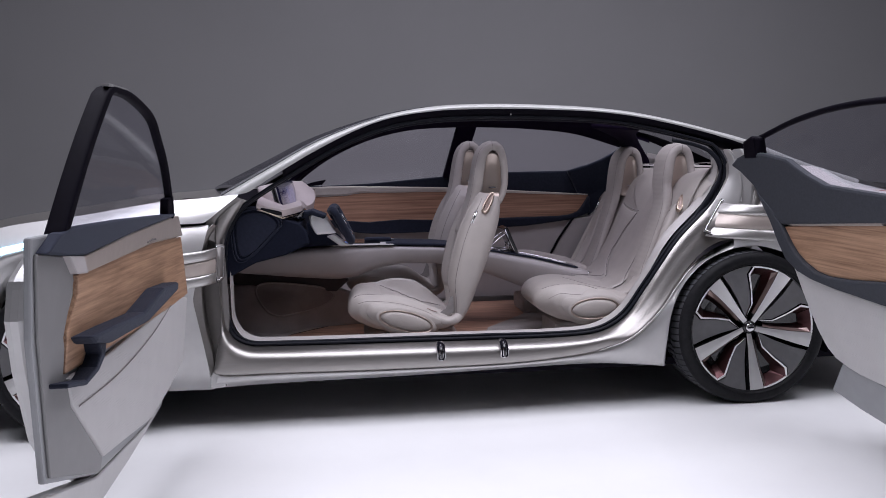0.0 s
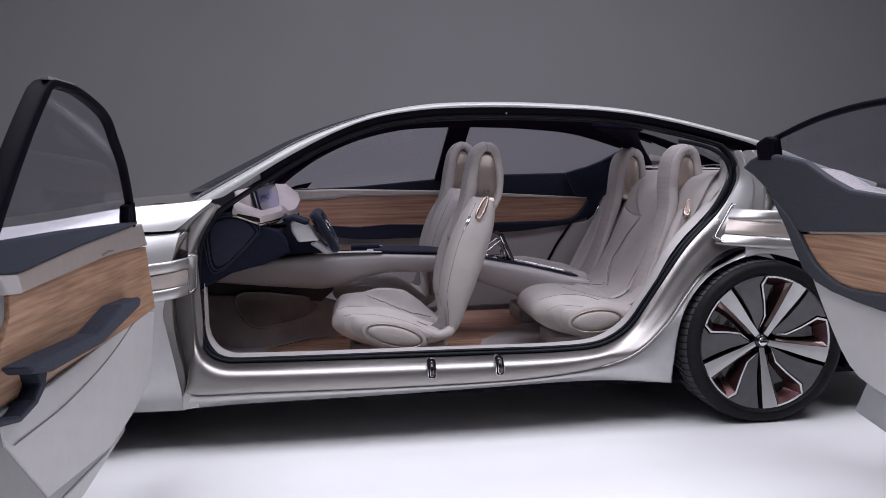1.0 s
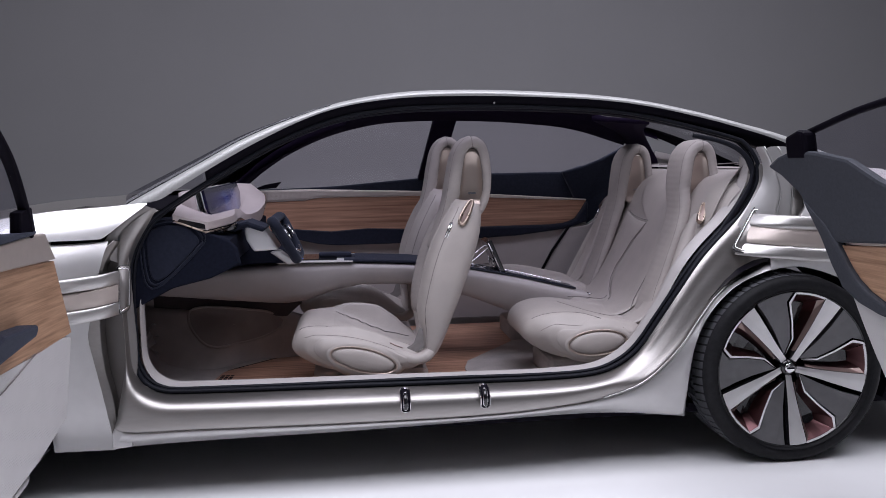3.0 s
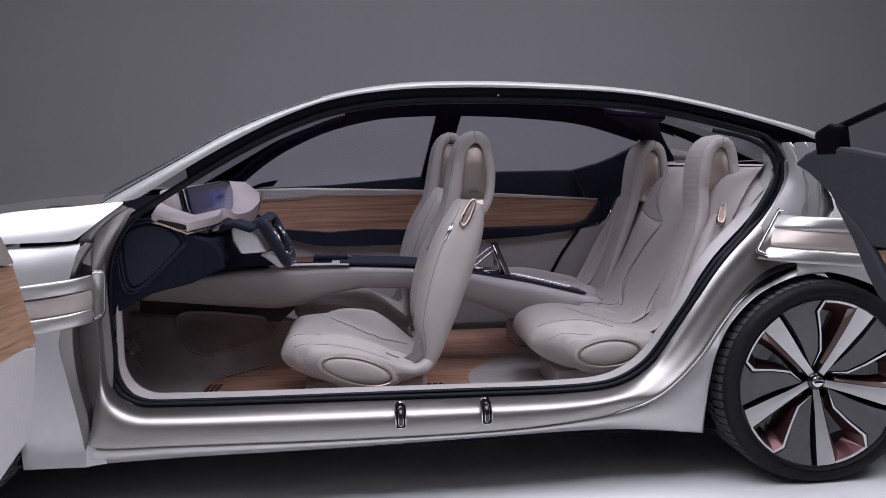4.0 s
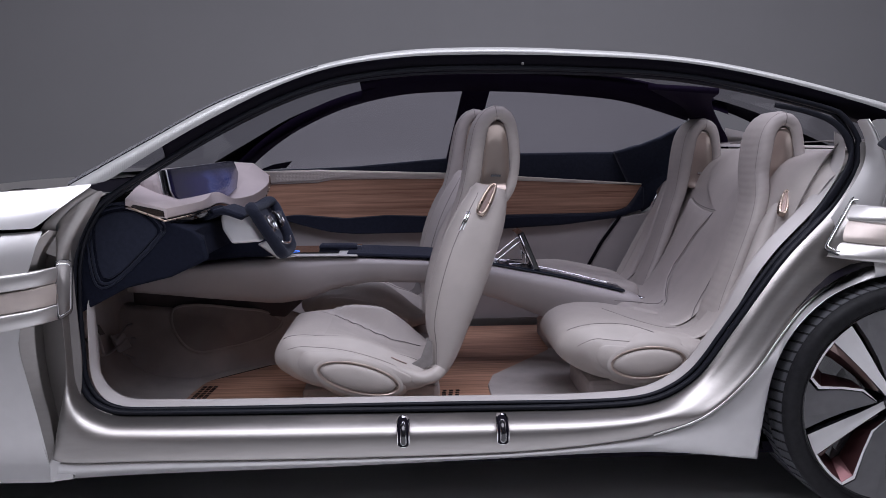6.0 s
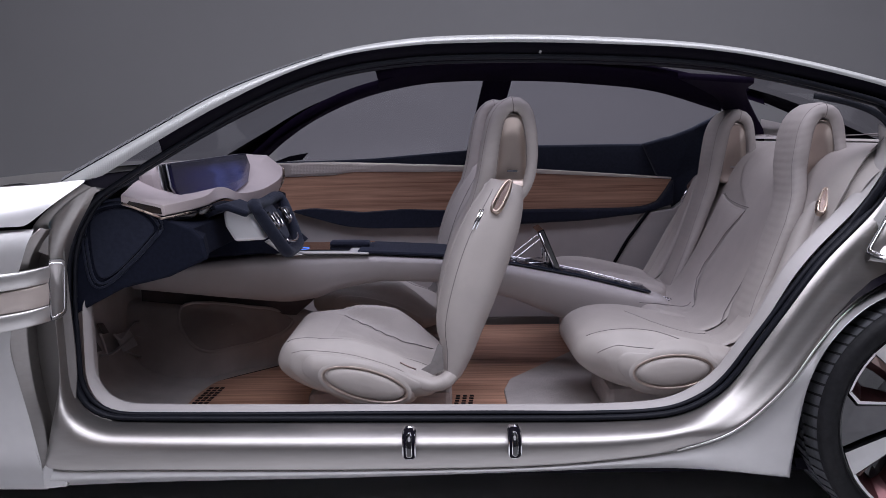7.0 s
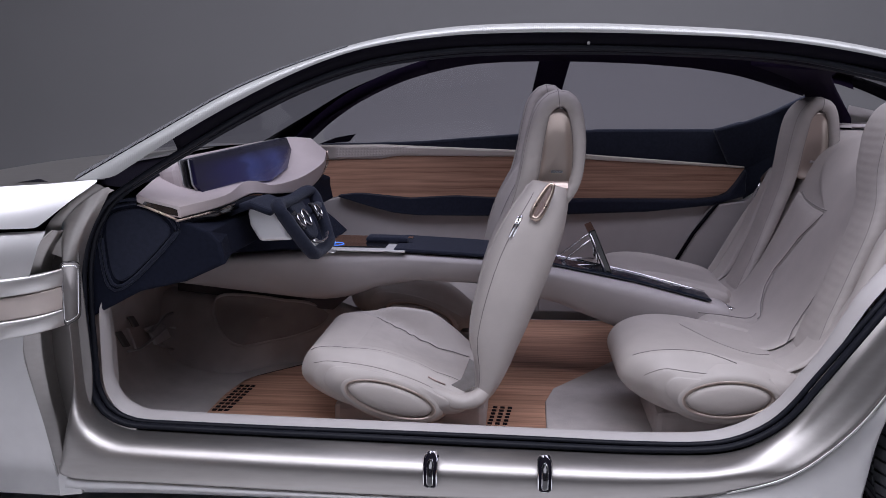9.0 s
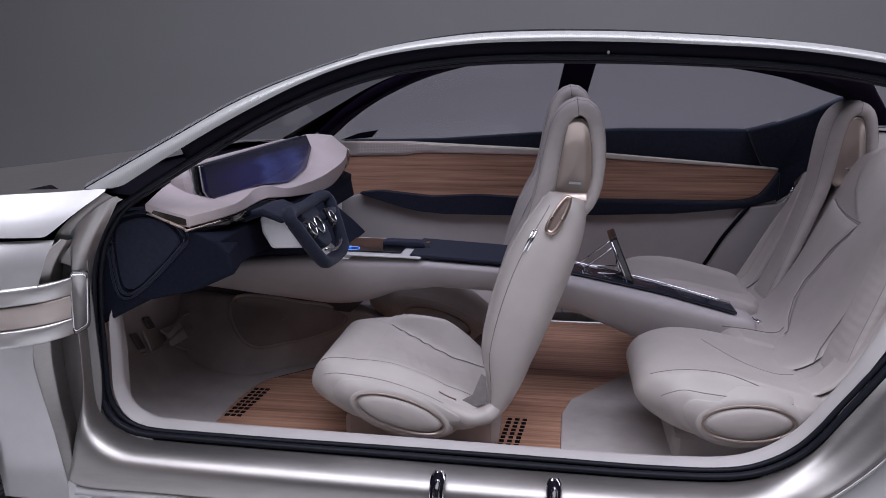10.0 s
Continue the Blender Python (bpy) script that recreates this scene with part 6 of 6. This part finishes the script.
def steering():
    s = thing("steering_wheel", "dark squared steering wheel with chrome details", "steering wheel")
    c, tilt = Vector((-.424, .481, .862)), radians(31)
    right, up = Vector((0, 1, 0)), Vector((-math.sin(tilt), 0, math.cos(tilt)))
    out = Vector((math.cos(tilt), 0, math.sin(tilt)))

    def P(u, v, w=0.0):
        return c + right * u + up * v + out * w
    # two straight grips that close in towards a short lower bar
    side = [(-.090, -.100), (-.118, -.080), (-.150, -.030), (-.172, .020), (-.184, .050), (-.155, .070)]
    rim = spline(side + [(0, .066)] + [(-u, v) for u, v in side[::-1]] + [(0, -.105)], 72, True)
    part("rim", tube([P(u, v, -.012 + .02 * (abs(u) / .19) ** 2) for u, v in rim], .0185, 10, True, 1.1), NAVY, s, "dark suede wheel rim")
    hub = spline([(-.06, .06), (-.070, .0), (-.04, -.060), (.04, -.060), (.070, .0), (.06, .06)], 24, True)
    soft(part("hub_pad", prism(hub, .03, lambda u, v, w: P(u, v, -.03 + w)), NAVY, s, "", False), bevel=.008)
    for sx in (-1, 1):
        part("spoke", tube([P(sx * .05, .01, -.01), P(sx * .11, .015, -.005), P(sx * .165, .01, .006)], .018, 8, flat=.8), NAVY, s)
        soft(part("thumb_pad", prism([(sx * .075, -.03), (sx * .12, -.03), (sx * .125, .03), (sx * .08, .035)], .008, lambda u, v, w: P(u, v, .004 + w)), GLOSS, s, "gloss black thumb control", False), bevel=.004)
        part("thumb_ring", tube([P(sx * .10 + .02 * math.cos(a), .02 * math.sin(a), .018) for a in np.linspace(0, 2 * math.pi, 16, endpoint=False)], .003, 6, True), CHROME, s)
    part("badge_ring", tube([P(.026 * math.cos(a), .026 * math.sin(a), .004) for a in np.linspace(0, 2 * math.pi, 20, endpoint=False)], .004, 6, True), CHROME, s, "round chrome emblem ring")
    part("lower_spoke", tube(spline([P(-.085, -.070, .010), P(-.04, -.082, .012), P(0, -.085, .012), P(.04, -.082, .012), P(.085, -.070, .010)], 14), .005, 8), CHROME, s, "chrome lower spoke")
    # column shroud
    sh = empty("column_shroud", car)
    sh["label"] = "satin silver steering column shroud"
    prof = [(-.574, .892), (-.556, .908), (-.506, .902), (-.445, .808), (-.541, .803), (-.568, .850)]
    soft(part("shroud_shell", prism(prof, .16, at_y(.40)), SHROUD, sh, "", False), bevel=.010, segments=3)
    soft(part("shroud_top", prism([(-.66, .90), (-.56, .922), (-.49, .895), (-.50, .878), (-.56, .90), (-.64, .87)], .19, at_y(.385)), NAVY, sh, "", False), bevel=.008)
    soft(part("shroud_blade", prism([(-.50, .775), (-.46, .785), (-.40, .735), (-.37, .728), (-.43, .722)], .05, at_y(.62)), BRIGHT, sh, "bright silver blade", False), bevel=.005)


def far_side():
    """Inner side of the closed far doors, with their windows."""
    for name, x0, x1 in (("far_front_door", -.68, .30), ("far_rear_door", .302, 1.16)):
        d = empty(name, car)
        d["label"] = "closed far door with wood inlay, dark armrest and pale lower panel"

        def clip(lo, hi, n=22):
            """Outline between a lower and an upper line from x0 to x1."""
            xs = np.linspace(x0, x1, n)
            return [(x, lo(x)) for x in xs] + [(x, hi(x)) for x in xs[::-1]]

        f = lambda a, b: (lambda x: float(np.interp(x, a, b)))
        wood_lo = f([-.68, -.59, -.50, -.27, -.07, .15, .95, 1.04, 1.10, 1.16], [.752, .776, .786, .764, .776, .766, .768, .776, .80, .898])
        wood_hi = f([-.68, -.40, -.33, .3, 1.16], [.935, .942, .955, .950, .903])
        band_hi = f([-.68, -.4, .3, 1.16], [1.0, 1.003, .975, .912])
        belt_hi = f([-.68, -.23, .2, .56, 1.05, 1.16], [1.0, 1.014, 1.046, 1.066, 1.066, 1.10])
        arm_lo = f([-.59, -.48, -.40, -.33, -.22, .09, .44, .76, 1.03, 1.16], [.778, .745, .722, .706, .697, .698, .706, .720, .750, .79])
        o = lambda y: (lambda u, v, w: (u, y - w - .0 * u, v))
        soft(part("wood_panel", prism(clip(wood_lo, wood_hi), .02, o(1.72)), WOOD_X, d, "zebrano wood door inlay", False), bevel=.002)
        soft(part("trim_band", prism(clip(lambda x: wood_hi(x) + .002, lambda x: max(band_hi(x), wood_hi(x) + .006)), .045, o(1.735)), PALE_GOLD, d, "satin champagne band", False), bevel=.007)
        if x0 < 0:
            perf = [(x, wood_hi(x) + .012) for x in np.linspace(-.60, -.24, 10)] + [(x, band_hi(x) - .010) for x in np.linspace(-.20, -.60, 10)]
            soft(part("speaker_grille", prism(perf, .003, o(1.690)), PERF_FINE, d, "finely perforated front of the band", False), bevel=.001)
        soft(part("belt_trim", prism(clip(lambda x: max(band_hi(x), wood_hi(x) + .006) - .012, lambda x: max(belt_hi(x), band_hi(x) + .004)), .05, o(1.80)), NAVY, d, "dark suede belt trim", False), bevel=.01)
        soft(part("armrest", prism([(x, arm_lo(x)) for x in np.linspace(max(x0, -.588), x1, 26)] + [(x, wood_lo(x) + .006) for x in np.linspace(x1, max(x0, -.588), 26)], .07, o(1.72)), NAVY, d, "dark suede armrest", False), bevel=.012)
        soft(part("lower_panel", prism(clip(lambda x: .26, lambda x: min(arm_lo(x) + .02, wood_lo(x) - .004)), .04, o(1.73)), TRIM, d, "pale grey lower door panel", False), bevel=.006)
        # pane, leaning in
        wl = f([-.70, -.23, .2, .56, 1.05, 1.25, 1.40], [.99, 1.005, 1.04, 1.06, 1.06, 1.13, 1.20])
        wt = f([-.70, -.66, -.44, -.22, .06, .41, .76, 1.04, 1.32, 1.40], [1.0, 1.07, 1.20, 1.29, 1.345, 1.352, 1.33, 1.295, 1.212, 1.18])
        e0, e1 = (x0, .30) if x0 < 0 else (.31, 1.36)
        xs = np.linspace(e0, e1, 20)
        lean = lambda x, z: (x, 1.80 - .80 * (z - 1.04), z)
        pane = grid([[lean(x, wl(x) - .01) for x in xs], [lean(x, max(wl(x), wt(x)) + .02) for x in xs]])
        soft(part("window_pane", pane, WINDOW, d, "tinted far door window"), solid=.004).visible_shadow = False
    fr = empty("far_window_frame", car)
    fr["label"] = "dark far window pillars"
    pil = [(.216, 1.806, 1.04), (.333, 1.806, 1.04), (.407, 1.555, 1.36), (.285, 1.555, 1.36)]
    bm = bmesh.new()
    a = [bm.verts.new(p) for p in pil]
    b = [bm.verts.new((p[0], p[1] - .05, p[2] - .01)) for p in pil]
    bm.faces.new(a), bm.faces.new(b)
    for i in range(4):
        bm.faces.new((a[i], a[(i + 1) % 4], b[(i + 1) % 4], b[i]))
    soft(part("middle_pillar", bm, HEADLINER, fr, "dark middle pillar", False), bevel=.006)
    # front pillar and upper frame
    up = run([(-.74, 1.72, 1.0), (-.60, 1.66, 1.11), (-.44, 1.61, 1.205), (-.22, 1.57, 1.292), (.06, 1.55, 1.345), (.41, 1.55, 1.352), (.76, 1.55, 1.33), (1.04, 1.56, 1.295), (1.34, 1.58, 1.205)], 5)
    out = up + np.array((-.02, .03, .05))
    inn = up + np.array((-.02, -.10, .045))
    soft(part("upper_frame", grid([up, out, inn], close_rows=True), HEADLINER, fr, "dark upper window frame"), sub=0)
    part("mirror_fin", prism([(-.70, 1.0), (-.56, 1.012), (-.53, 1.045), (-.62, 1.03)], .02, at_y(1.78)), BLACK, fr, "", False)
    # rear corner, dark, with the rising belt
    crn = [(1.03, 1.066), (1.16, 1.10), (1.25, 1.135), (1.40, 1.215), (1.52, 1.19), (1.50, 1.05), (1.36, .90), (1.16, .76), (1.04, .745), (1.10, .80), (1.165, .90), (1.10, .92)]
    soft(part("rear_corner", prism(crn, .05, lambda u, v, w: (u, 1.77 - .35 * max(0, v - 1.04) - w, v)), NAVY, fr, "dark suede rear corner trim", False), bevel=.01)
    rp = [(.80, .26), (.93, .60), (1.03, .752), (1.16, .77), (1.38, .92), (1.40, .26)]
    soft(part("rear_side_panel", prism(rp, .05, lambda u, v, w: (u, 1.70 - w, v)), TRIM, fr, "pale grey rear side panel", False), bevel=.006)
    part("panel_gap", tube([(.86, 1.645, .47), (.95, 1.645, .63), (1.045, 1.645, .762)], .008, 6), BLACK, fr)
    # rear pillar sweeping from the headliner down behind the seat
    back = spline([(1.205, .85, 1.286), (1.262, 1.08, 1.271), (1.353, 1.30, 1.236), (1.442, 1.44, 1.172), (1.499, 1.50, 1.126), (1.53, 1.55, 1.04)], 26)
    fore = spline([(.934, .85, 1.306), (1.067, 1.08, 1.289), (1.225, 1.30, 1.251), (1.306, 1.44, 1.196), (1.375, 1.50, 1.132), (1.42, 1.55, 1.04)], 26)
    rows = [fore, between(fore, back, .35, (0, -.008, 0)), between(fore, back, .7, (0, -.008, 0)), back]
    soft(part("rear_pillar", grid(rows), HEADLINER, fr, "dark suede rear pillar"), solid=.02, offset=1)


cabin_floor()
pedals()
far_side()
rear_bench()
console()
tablet()
dashboard()
steering()
seat("car_seat", 0.0, .465, 0.0, .49, "pale leather front seat with looped headrest and oval side cap")
seat("car_seat", -.01, 1.225, 0.022, 1.20, "pale leather front seat with looped headrest beyond the console")
seat("car_seat", .925, .475, -.03, .575, "pale leather rear seat with looped headrest and oval side cap", .065)
seat("car_seat", .925, 1.24, -.03, 1.225, "pale leather rear seat with looped headrest beyond the console", .03, .055)
